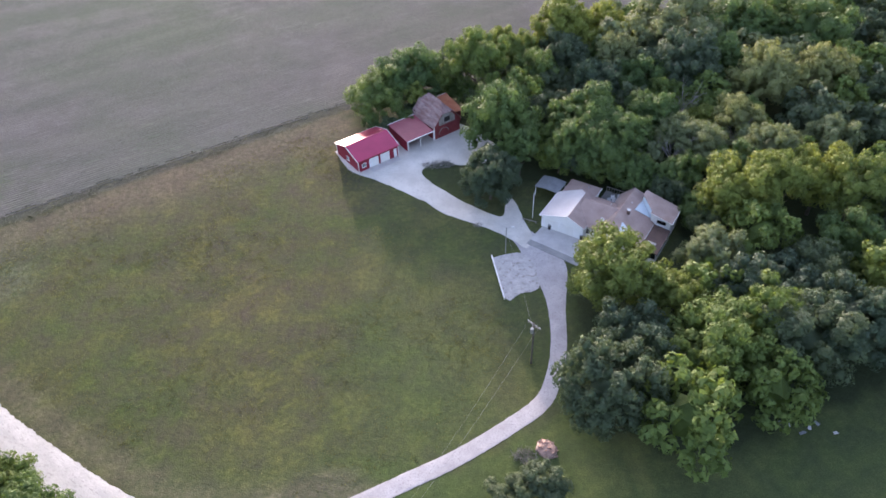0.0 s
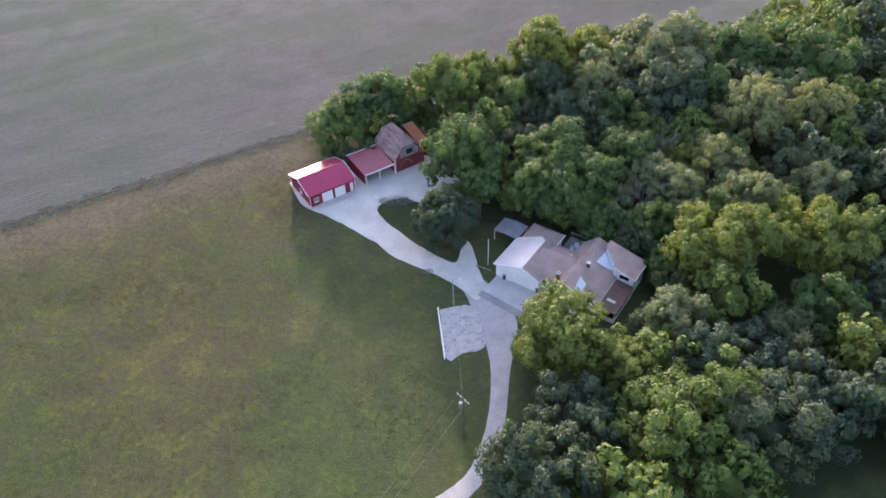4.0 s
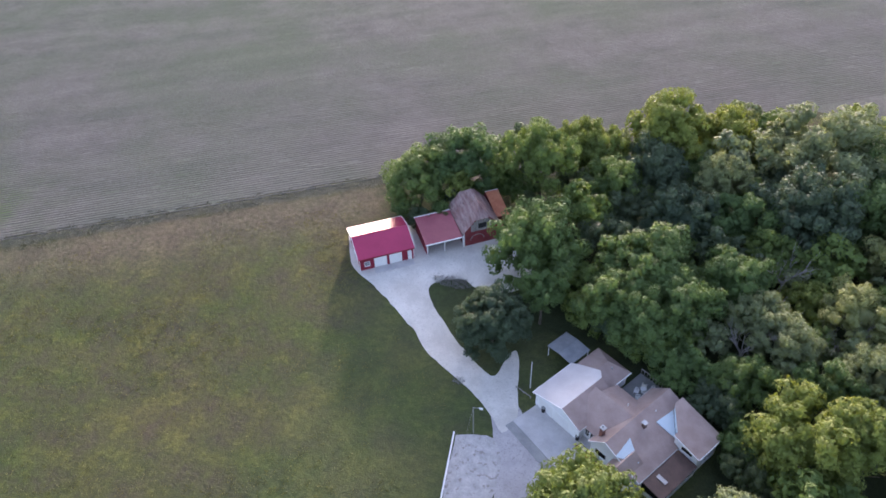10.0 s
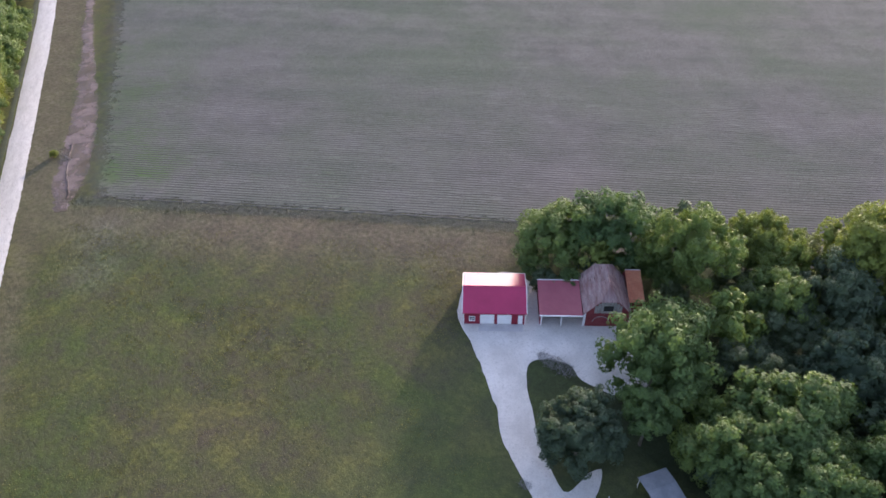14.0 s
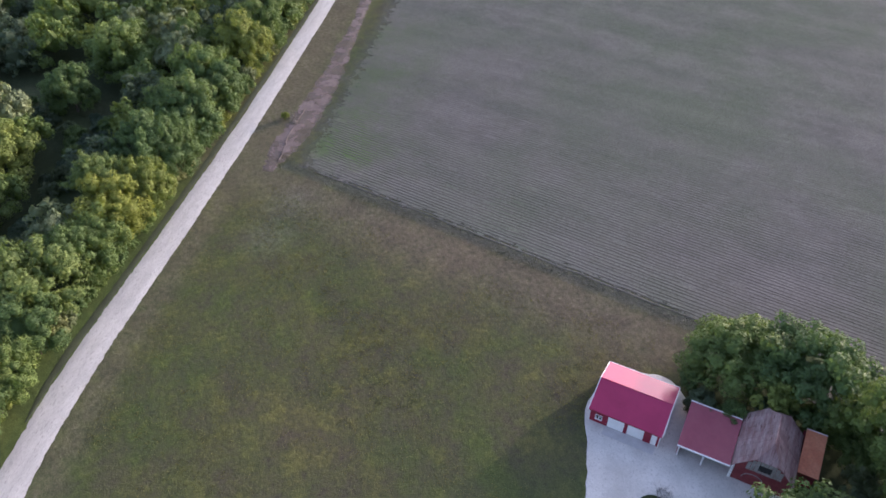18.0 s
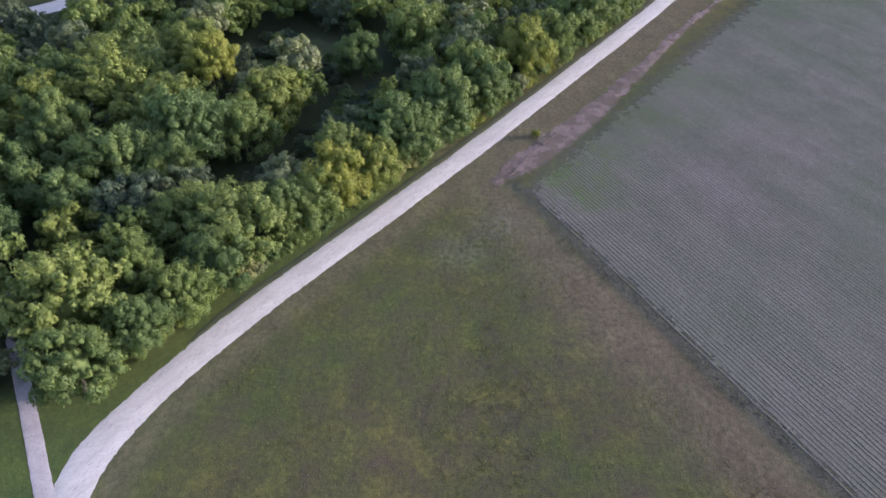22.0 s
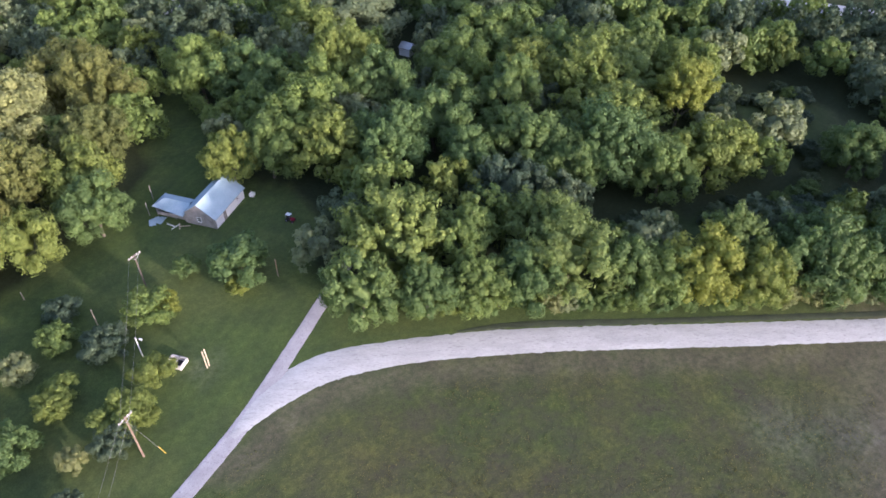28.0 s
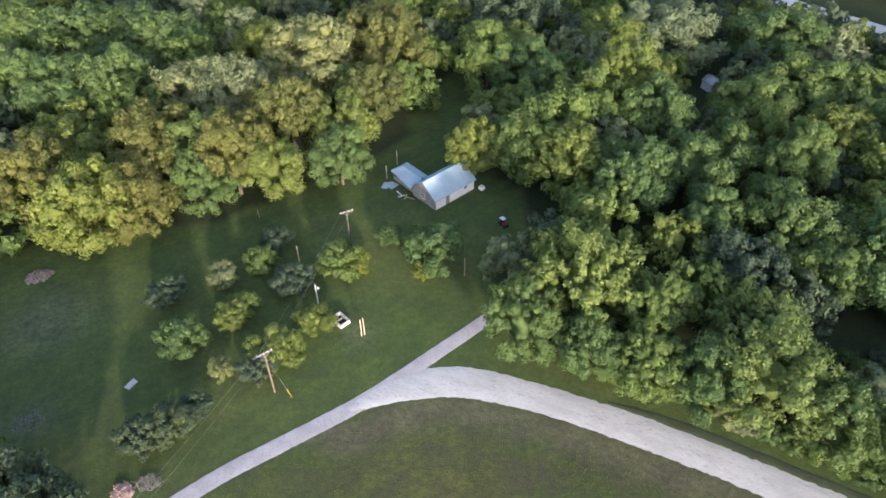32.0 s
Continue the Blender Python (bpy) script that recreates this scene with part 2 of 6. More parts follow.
# ---- mesh helpers ----
def part(name, bm, material, parent=None, label="", smooth=False):
    """Links a bmesh as one mesh object, under a thing or a part."""
    me = bpy.data.meshes.new(name)
    bmesh.ops.recalc_face_normals(bm, faces=bm.faces[:])
    bm.to_mesh(me)
    bm.free()
    me.materials.append(material)
    if smooth:
        me.polygons.foreach_set("use_smooth", [True] * len(me.polygons))
    ob = new(name, me)
    if parent is not None:
        ob.parent = parent
    if label:
        ob["label"] = label
    return ob


def mesh_part(name, me, parent=None):
    ob = new(name, me)
    if parent is not None:
        ob.parent = parent
    return ob


def thing(name, m, label, category, group="", kind=""):
    ob = new(name)
    ob.empty_display_size = 0.3
    ob.matrix_world = m
    return tagged(ob, label, category, group, kind)


def box(x0, x1, y0, y1, z0, z1, bm=None, bevel=0.0):
    bm = bm or bmesh.new()
    mid, size = Vector(((x0 + x1) / 2, (y0 + y1) / 2, (z0 + z1) / 2)), Vector((x1 - x0, y1 - y0, z1 - z0))
    made = bmesh.ops.create_cube(bm, size=1.0, matrix=Matrix.Translation(mid) @ Matrix.Diagonal((*size, 1)))
    if bevel:
        edges = list({e for v in made["verts"] for e in v.link_edges})
        bmesh.ops.bevel(bm, geom=edges, offset=bevel, segments=1, affect="EDGES")
    return bm


def slab(points, thick, bm=None):
    """A plate: the polygon is its top, thick is its depth straight down."""
    bm = bm or bmesh.new()
    top = [bm.verts.new(p) for p in points]
    low = [bm.verts.new((p[0], p[1], p[2] - thick)) for p in points]
    bm.faces.new(top)
    bm.faces.new(low[::-1])
    for i in range(len(points)):
        j = (i + 1) % len(points)
        bm.faces.new((top[i], low[i], low[j], top[j]))
    return bm


def prism(points, way, bm=None):
    """A polygon pushed along a way: walls with gables."""
    bm = bm or bmesh.new()
    a = [bm.verts.new(p) for p in points]
    b = [bm.verts.new(Vector(p) + Vector(way)) for p in points]
    bm.faces.new(a)
    bm.faces.new(b[::-1])
    for i in range(len(points)):
        j = (i + 1) % len(points)
        bm.faces.new((a[i], b[i], b[j], a[j]))
    return bm


def rod(p, q, r0, r1=None, sides=8, bm=None):
    bm = bm or bmesh.new()
    p, q = Vector(p), Vector(q)
    r1 = r0 if r1 is None else r1
    turn = (q - p).to_track_quat("Z", "Y").to_matrix().to_4x4()
    bmesh.ops.create_cone(bm, cap_ends=True, segments=sides, radius1=r0, radius2=r1, depth=(q - p).length, matrix=Matrix.Translation((p + q) / 2) @ turn)
    return bm


def frame_at(origin, u):
    """A pose whose x runs along u in the ground plane."""
    return pose(origin[0], origin[1], 0, 0, 0, math.degrees(math.atan2(u[1], u[0])))


def smooth_line(points, step=1.0):
    """Catmull-Rom through points of any length."""
    p = [np.array(q, float) for q in points]
    p = [2 * p[0] - p[1]] + p + [2 * p[-1] - p[-2]]
    out = []
    for i in range(1, len(p) - 2):
        a, b, c, d = p[i - 1:i + 3]
        k = max(2, int(np.linalg.norm((c - b)[:2]) / step))
        for s in np.arange(k) / k:
            out.append(0.5 * (2 * b + (c - a) * s + (2 * a - 5 * b + 4 * c - d) * s * s + (3 * b - a - 3 * c + d) * s ** 3))
    out.append(p[-2])
    return np.array(out)


def ribbon(name, points, material, z, ragged, rise=0.05, across=7, step=0.45, lip=0.06):
    """A road along a centre line of x, y, width: slightly domed, its edges ragged and running out into the ground."""
    line = smooth_line(points, step)
    ways = np.gradient(line[:, :2], axis=0)
    ways /= np.linalg.norm(ways, axis=1)[:, None]
    verts, faces = [], []
    for i, (x, y, w) in enumerate(line):
        nx, ny = -ways[i, 1], ways[i, 0]
        el = ragged * (0.55 * noise.noise((x * 0.12, y * 0.12, z)) + 0.5 * noise.noise((x * 1.1, y * 1.1, z)) + 0.5 * noise.noise((x * 3.1, y * 3.1, z)))
        er = ragged * (0.55 * noise.noise((x * 0.12, y * 0.12, z + 9)) + 0.5 * noise.noise((x * 1.1, y * 1.1, z + 9)) + 0.5 * noise.noise((x * 3.1, y * 3.1, z + 9)))
        for k in range(across):
            s = 2 * k / (across - 1) - 1
            half = w / 2 + (el if s < 0 else er) * abs(s)
            dome = rise * (1 - s * s) - (lip if abs(s) == 1 else 0)
            verts.append((x + nx * s * half, y + ny * s * half, z + dome + 0.012 * noise.noise((x, y, s * 2))))
    n = len(line)
    for i in range(n - 1):
        for k in range(across - 1):
            a = i * across + k
            faces.append((a, a + 1, a + across + 1, a + across))
    me = bpy.data.meshes.new(name)
    me.from_pydata(verts, [], faces)
    me.materials.append(material)
    me.polygons.foreach_set("use_smooth", [True] * len(me.polygons))
    return new(name, me)


def pad(name, outline, material, z, ragged=0.3, step=0.8, thick=0.15):
    """A flat area with a ragged, rounded outline."""
    line = smooth_line([(x, y, 0) for x, y in outline] + [(*outline[0], 0)], step)[:-1]
    mid = line[:, :2].mean(0)
    pts = []
    for x, y, _ in line:
        k = ragged * (noise.noise((x * 0.5, y * 0.5, z)) + 0.6 * noise.noise((x * 1.9, y * 1.9, z)))
        d = np.array((x, y)) - mid
        d /= np.linalg.norm(d) + 1e-6
        pts.append((x + d[0] * k, y + d[1] * k, z))
    bm = bmesh.new()
    top = [bm.verts.new(p) for p in pts]
    low = [bm.verts.new((p[0], p[1], p[2] - thick)) for p in pts]
    for i in range(len(pts)):
        j = (i + 1) % len(pts)
        bm.faces.new((top[i], low[i], low[j], top[j]))
    edges = [bm.edges.get((top[i], top[(i + 1) % len(top)])) for i in range(len(top))]
    bmesh.ops.triangle_fill(bm, use_beauty=True, edges=edges)
    return part(name, bm, material)


# ---- ground ----
HEDGE_A, HEDGE_B = Vector((-100.8, 93.6)), Vector((-29.2, 141.0))     # the line between meadow and crop field
HEDGE_U = (HEDGE_B - HEDGE_A).normalized()
HEDGE_N = Vector((-HEDGE_U.y, HEDGE_U.x))                             # points into the crop
ROAD = [(-420, 289, 5.6), (-300, 208, 5.6), (-214, 150.2, 5.5), (-178, 128.4, 5.4), (-118, 91.6, 5.3), (-82, 68.4, 5.4), (-60, 54.0, 5.6), (-43, 44.8, 5.6), (-32, 40.9, 6.2), (-23.0, 41.6, 4.8), (-16.5, 44.2, 1.6)]
DRIVE = [(-62.0, 11.5, 2.26), (-52.0, 18.8, 2.26), (-39.85, 27.74, 2.26), (-29.2, 35.53, 2.35), (-18.2, 43.25, 2.52), (-8.0, 48.8, 2.5), (-0.1, 53.0, 2.5), (6.95, 57.8, 2.5), (12.0, 62.1, 2.44), (14.1, 67.0, 2.35), (15.3, 72.6, 2.44), (15.7, 79.8, 2.78), (15.7, 84.8, 4.2), (15.1, 90.3, 6.2), (12.9, 95.4, 5.2), (10.6, 99.0, 4.0)]
road_line, drive_line = smooth_line(ROAD, 2.0), smooth_line(DRIVE, 2.0)


def hedge_side(x, y):
    return (Vector((x, y)) - HEDGE_A).dot(HEDGE_N)


def near(line, x, y):
    return float(np.min(np.hypot(line[:, 0] - x, line[:, 1] - y)))


def road_side(x, y):
    """Above zero on the meadow's side of the gravel road."""
    k = int(np.argmin(np.hypot(road_line[:-1, 0] - x, road_line[:-1, 1] - y)))
    w = road_line[k + 1, :2] - road_line[k, :2]
    return w[0] * (y - road_line[k, 1]) - w[1] * (x - road_line[k, 0])


def drive_side(x, y):
    """Below zero on the orchard's side of the driveway."""
    k = int(np.argmin(np.hypot(drive_line[:-1, 0] - x, drive_line[:-1, 1] - y)))
    w = drive_line[k + 1, :2] - drive_line[k, :2]
    return w[0] * (y - drive_line[k, 1]) - w[1] * (x - drive_line[k, 0])


def inside(poly, x, y):
    hit = False
    for (x0, y0), (x1, y1) in zip(poly, poly[1:] + poly[:1]):
        if (y0 > y) != (y1 > y) and x < (x1 - x0) * (y - y0) / (y1 - y0) + x0:
            hit = not hit
    return hit


WOODS_EAST = [(-20, 132), (-25, 140), (-8, 149), (14, 164), (34, 175), (60, 178), (140, 226), (170, 200), (150, 60), (80, 62), (64, 66), (54, 62), (38, 55), (26, 55), (16, 58), (17, 68), (20, 84), (37, 88), (38, 101), (33, 107), (20, 114), (13, 112), (6, 121), (4, 133), (-5, 142)]
WOODS_WEST = [(-43, 29), (-49, 37), (-66, 48), (-90, 63.5), (-130, 89), (-200, 132), (-332, 219), (-360, 120), (-260, -60), (-150, -150), (-60, -150), (-46, -40), (-38, -12), (-49, -3), (-49, 8), (-42, 20)]
WOODS_SOUTH = [(72, 14), (44, 6), (34, 2.5), (22, 2), (7, 0), (-7, -9), (-19, -15), (-28, -24), (-31, -38), (-46, -60), (-70, -150), (20, -170), (110, -140), (130, 20), (100, 40)]
CLEARING = [(-146, 26), (-160, 29), (-162, 42), (-152, 56), (-140, 66), (-128, 66), (-112, 57), (-98, 53), (-88, 46), (-88, 41), (-99, 46), (-114, 50), (-128, 56), (-138, 50), (-138, 36)]


ISLAND = [(-8, 117.8), (-3.6, 121.4), (0, 120.2), (6, 121.5), (12, 113), (9.4, 108.5), (7, 104), (-1, 109.5)]
BARE = [(-84.5, 91.5, 3.6), (-78, 86.5, 5), (-88, 95, 3), (27.5, 42, 3), (31, 23, 7), (-18, 30.5, 2.5)]


def ground_sheet():
    xs = np.r_[-2500, -1200, -600, -400, np.arange(-300, 181, 2.5), 260, 500, 1200, 2500]
    ys = np.r_[-2500, -1200, -500, -250, np.arange(-170, 301, 2.5), 400, 600, 1200, 2500]
    nx, ny = len(xs), len(ys)
    gx, gy = np.meshgrid(xs, ys)
    verts = np.stack([gx.ravel(), gy.ravel(), np.zeros(nx * ny)], 1)
    cover = np.zeros((nx * ny, 4), np.float32)
    for i, (x, y, _) in enumerate(verts):
        h = hedge_side(x, y)
        dry = lush = woods = bare = 0.0
        if abs(x) < 420 and -260 < y < 420:
            d, r = near(drive_line, x, y), near(road_line, x, y)
            if h < 0:
                dry = 0.8 * math.exp(-((h + 4.5) / 7.5) ** 2) if x < -24 else 0.0
                if road_side(x, y) > 0:
                    dry = max(dry, 0.85 * math.exp(-((r - 4.6) / 2.4) ** 4)) if y > 40 and x < 12 else dry
                elif r < 12:
                    lush = 0.8
            else:
                dry = max(0.0, min(1.0, 1.9 - r / 8.0)) if road_side(x, y) > 0 else 0.0
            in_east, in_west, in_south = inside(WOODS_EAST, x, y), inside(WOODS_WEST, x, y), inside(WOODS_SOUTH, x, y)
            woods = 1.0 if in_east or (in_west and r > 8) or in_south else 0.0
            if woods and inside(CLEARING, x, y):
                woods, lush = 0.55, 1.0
            # yard island: its scrub and the oak's shade, both as dark floor colour
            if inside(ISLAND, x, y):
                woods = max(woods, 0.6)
            for px, py, pr in BARE:
                bare = max(bare, math.exp(-(((x - px) ** 2 + (y - py) ** 2) / pr ** 2) ** 1.5))
            if x > -22 and 55 < y < 118 and h < 0:
                lush = 0.55 * min(1.0, (x + 22) / 10.0)
            if h < 0 and d < 20 and drive_side(x, y) > 0 and road_side(x, y) > 0 and y < 80:
                lush = max(lush, 0.5 * (1 - d / 20))
            if y < 64 and x > -50 and d > 1 and drive_side(x, y) < 0 and road_side(x, y) <= 2:
                lush = 0.8
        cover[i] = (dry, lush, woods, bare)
        if not (x < -290 or x > 175 or y < -165 or y > 295):
            verts[i, 2] = 0.10 * noise.noise((x * 0.06, y * 0.06, 0)) * (0.0 if h > 0 else 1.0) * min(1.0, max(0.0, (near(drive_line, x, y) - 5) / 8)) * min(1.0, max(0.0, (near(road_line, x, y) - 6) / 8))
    k = np.arange(nx * ny).reshape(ny, nx)
    faces = np.stack([k[:-1, :-1], k[:-1, 1:], k[1:, 1:], k[1:, :-1]], -1).reshape(-1, 4)
    me = bpy.data.meshes.new("ground")
    me.from_pydata(verts.tolist(), [], faces.tolist())
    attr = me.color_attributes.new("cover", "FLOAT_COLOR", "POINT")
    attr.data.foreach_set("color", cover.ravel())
    me.polygons.foreach_set("use_smooth", [True] * len(me.polygons))
    m, n, l, b = nodes_of("meadow_and_lawn")
    at = n.new("ShaderNodeAttribute")
    at.attribute_name = "cover"
    sep = n.new("ShaderNodeSeparateColor")
    l.new(at.outputs["Color"], sep.inputs["Color"])
    dry, lush, woods = sep.outputs[0], sep.outputs[1], sep.outputs[2]
    pos = n.new("ShaderNodeNewGeometry").outputs["Position"]
    big, midn, fine, tiny = (noise_node(n, l, s, 5, 0.62, pos) for s in (0.045, 0.22, 1.1, 5.0))
    grass = ramp(n, l, mix(n, l, 0.25, mix(n, l, 0.3, midn, big), fine), [(0.32, (0.074, 0.06, 0.052)), (0.43, (0.075, 0.071, 0.046)), (0.52, (0.077, 0.082, 0.039)), (0.66, (0.115, 0.121, 0.041))])
    brownish = ramp(n, l, big, [(0.36, (0.88, 1.04, 0.84)), (0.5, (1.02, 0.99, 1.0)), (0.64, (1.14, 0.99, 1.1))])
    grass = mix(n, l, 1.0, grass, brownish, "MULTIPLY")
    lawn = ramp(n, l, midn, [(0.3, (0.055, 0.076, 0.034)), (0.6, (0.079, 0.104, 0.04))])
    way = n.new("ShaderNodeVectorMath")
    way.operation = "DOT_PRODUCT"
    l.new(pos, way.inputs[0])
    way.inputs[1].default_value = (-0.58 * 2.6, 0.81 * 2.6, 0)
    swath = math_node(n, l, "SINE", math_node(n, l, "ADD", way.outputs["Value"], math_node(n, l, "MULTIPLY", midn, 2.5)))
    lawn = mix(n, l, 1.0, lawn, ramp(n, l, math_node(n, l, "ADD", math_node(n, l, "MULTIPLY", swath, 0.5), 0.5), [(0.2, (0.97, 0.98, 0.97)), (0.8, (1.05, 1.03, 1.0))]), "MULTIPLY")
    lawn = mix(n, l, ramp(n, l, big, [(0.46, (0, 0, 0)), (0.62, (0.55, 0.55, 0.55))]), lawn, ramp(n, l, midn, [(0.35, (0.092, 0.108, 0.042)), (0.65, (0.118, 0.128, 0.055))]))
    col = mix(n, l, lush, grass, lawn)
    tan = ramp(n, l, midn, [(0.35, (0.108, 0.088, 0.068)), (0.65, (0.142, 0.116, 0.092))])
    fac = math_node(n, l, "MULTIPLY", dry, ramp(n, l, fine, [(0.3, (0.35,) * 3), (0.6, (1, 1, 1))]), True)
    col = mix(n, l, fac, col, tan)
    col = mix(n, l, math_node(n, l, "MULTIPLY", at.outputs["Alpha"], ramp(n, l, fine, [(0.32, (0, 0, 0)), (0.55, (0.3, 0.3, 0.3))]), True), col, ramp(n, l, midn, [(0.35, (0.15, 0.13, 0.125)), (0.65, (0.21, 0.185, 0.18))]))
    depth = math_node(n, l, "SUBTRACT", dot_node(n, l, pos, (HEDGE_N.x, HEDGE_N.y, 0)), HEDGE_A.dot(HEDGE_N))
    rank = math_node(n, l, "ABSOLUTE", math_node(n, l, "ADD", math_node(n, l, "SUBTRACT", depth, 0.9), math_node(n, l, "MULTIPLY", math_node(n, l, "SUBTRACT", fine, 0.5), 3.0)))
    along = math_node(n, l, "SUBTRACT", dot_node(n, l, pos, (HEDGE_U.x, HEDGE_U.y, 0)), HEDGE_A.dot(HEDGE_U))
    rank = math_node(n, l, "MULTIPLY", ramp(n, l, rank, [(0.5, (0.8,) * 3), (1.0, (0.5,) * 3)]), math_node(n, l, "LESS_THAN", rank, 1.5))
    rank = math_node(n, l, "MULTIPLY", rank, math_node(n, l, "MULTIPLY", math_node(n, l, "GREATER_THAN", along, 2.0), math_node(n, l, "LESS_THAN", along, 92.0)))
    col = mix(n, l, rank, col, ramp(n, l, midn, [(0.35, (0.072, 0.074, 0.062)), (0.65, (0.092, 0.09, 0.08))]))
    south = dot_node(n, l, pos, (-0.010, -0.02, 0))
    col = mix(n, l, math_node(n, l, "ADD", south, 1.55, True), col, mix(n, l, 1.0, col, (0.98, 1.1, 0.94), "MULTIPLY"))
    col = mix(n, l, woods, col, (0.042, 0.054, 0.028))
    col = mix(n, l, 1.0, col, ramp(n, l, fine, [(0.32, (0.87, 0.88, 0.87)), (0.66, (1.13, 1.12, 1.1))]), "MULTIPLY")
    col = mix(n, l, 1.0, col, ramp(n, l, tiny, [(0.3, (0.75,) * 3), (0.7, (1.25,) * 3)]), "MULTIPLY")
    l.new(col, b.inputs["Base Color"])
    b.inputs["Roughness"].default_value = 0.9
    b.inputs["Specular IOR Level"].default_value = 0.03
    bp = n.new("ShaderNodeBump")
    bp.inputs["Strength"].default_value, bp.inputs["Distance"].default_value = 0.8, 0.25
    l.new(mix(n, l, 0.5, fine, tiny), bp.inputs["Height"])
    l.new(bp.outputs["Normal"], b.inputs["Normal"])
    me.materials.append(m)
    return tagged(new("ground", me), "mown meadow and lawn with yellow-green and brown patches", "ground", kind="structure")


ground_sheet()


# ---- crop field: bare soil sheet and low rows of young plants ----
def crop_field():
    m, n, l, b = nodes_of("crop_soil")
    pos = n.new("ShaderNodeNewGeometry").outputs["Position"]
    dot = [n.new("ShaderNodeVectorMath") for _ in range(2)]
    for d, way, k in zip(dot, (HEDGE_U, HEDGE_N), (0.012, 0.11)):
        d.operation = "DOT_PRODUCT"
        l.new(pos, d.inputs[0])
        d.inputs[1].default_value = (way.x * k, way.y * k, 0)
    band_at = n.new("ShaderNodeCombineXYZ")
    l.new(dot[0].outputs["Value"], band_at.inputs[0])
    l.new(dot[1].outputs["Value"], band_at.inputs[1])
    band = noise_node(n, l, 1.0, 6, 0.7, band_at.outputs[0])
    big, midn, tiny = (noise_node(n, l, s, 5, 0.6, pos) for s in (0.02, 0.12, 4.0))
    col = ramp(n, l, midn, [(0.3, (0.118, 0.112, 0.106)), (0.7, (0.162, 0.149, 0.143))])
    col = mix(n, l, ramp(n, l, big, [(0.42, (0, 0, 0)), (0.62, (1, 1, 1))]), col, (0.112, 0.122, 0.095))
    col = mix(n, l, 1.0, col, ramp(n, l, band, [(0.32, (0.84, 0.88, 0.85)), (0.5, (0.98, 0.98, 0.97)), (0.68, (1.14, 1.11, 1.12))]), "MULTIPLY")
    col = mix(n, l, 1.0, col, ramp(n, l, tiny, [(0.3, (0.62,) * 3), (0.7, (1.34,) * 3)]), "MULTIPLY")
    col = mix(n, l, 1.0, col, ramp(n, l, noise_node(n, l, 0.7, 5, 0.7, pos), [(0.3, (0.88, 0.9, 0.86)), (0.7, (1.1, 1.09, 1.12))]), "MULTIPLY")
    depth = math_node(n, l, "SUBTRACT", dot_node(n, l, pos, (HEDGE_N.x, HEDGE_N.y, 0)), HEDGE_A.dot(HEDGE_N))
    lush = math_node(n, l, "MULTIPLY", math_node(n, l, "SUBTRACT", depth, 20.0), 1 / 120.0, True)
    lush = math_node(n, l, "MULTIPLY", lush, ramp(n, l, big, [(0.3, (0.65,) * 3), (0.6, (1, 1, 1))]), True)
    col = mix(n, l, lush, col, mix(n, l, 1.0, col, (0.74, 0.88, 0.77), "MULTIPLY"))
    weed_noise = noise_node(n, l, 0.13, 6, 0.7, pos)
    for x, y, reach, top in ((-100, 108, 11, 1.0), (-110, 115, 14, 0.8), (-94, 112, 16, 0.6), (-128, 126, 20, 0.6), (-150, 136, 16, 0.5)):
        away = n.new("ShaderNodeVectorMath")
        away.operation = "DISTANCE"
        l.new(pos, away.inputs[0])
        away.inputs[1].default_value = (x, y, 0)
        weedy = ramp(n, l, math_node(n, l, "MULTIPLY", away.outputs["Value"], 1 / reach), [(0.1, (top,) * 3), (1.0, (0, 0, 0))])
        weedy = math_node(n, l, "MULTIPLY", weedy, ramp(n, l, weed_noise, [(0.36, (0, 0, 0)), (0.6, (1, 1, 1))]), True)
        col = mix(n, l, weedy, col, (0.075, 0.118, 0.042))
    l.new(col, b.inputs["Base Color"])
    b.inputs["Roughness"].default_value = 0.95
    b.inputs["Specular IOR Level"].default_value = 0.03
    west_way = (HEDGE_N * 118 - HEDGE_U * 50).normalized()
    inward = Vector((west_way.y, -west_way.x))
    ragged = math_node(n, l, "MULTIPLY", math_node(n, l, "SUBTRACT", noise_node(n, l, 0.35, 6, 0.7, pos), 0.5), 12.0)
    in_west = math_node(n, l, "ADD", math_node(n, l, "SUBTRACT", dot_node(n, l, pos, (inward.x, inward.y, 0)), HEDGE_A.dot(inward) + 2.2), ragged)
    in_south = math_node(n, l, "ADD", math_node(n, l, "SUBTRACT", depth, 1.6), math_node(n, l, "MULTIPLY", ragged, 0.5))
    east = math_node(n, l, "ADD", dot_node(n, l, pos, (0.5, 0, 0)), 14.0)
    in_south = math_node(n, l, "MAXIMUM", in_south, east)
    thin_out(m, n, l, math_node(n, l, "MULTIPLY", math_node(n, l, "MULTIPLY", in_west, 0.16, True), math_node(n, l, "MULTIPLY", in_south, 0.6, True), True))
    corners = [HEDGE_A + HEDGE_N * 0.4, HEDGE_B + HEDGE_N * 0.4, Vector((-6, 149.5)), Vector((34, 172)), Vector((62, 175)), Vector((150, 222)), Vector((320, 300)), HEDGE_A + HEDGE_U * 420 + HEDGE_N * 420, HEDGE_A - HEDGE_U * 178 + HEDGE_N * 420, HEDGE_A - HEDGE_U * 50 + HEDGE_N * 118]
    soil = pad_plain("crop_soil", corners, m, 0.035)
    tagged(soil, "pale bare soil of a crop field with faint furrows", "field", kind="structure")
    mc = surf("young_crop", (0.088, 0.09, 0.074), (0.118, 0.113, 0.1), 0.05, 3.0, 0.95, bump=0.4, lo=0.38, hi=0.62)
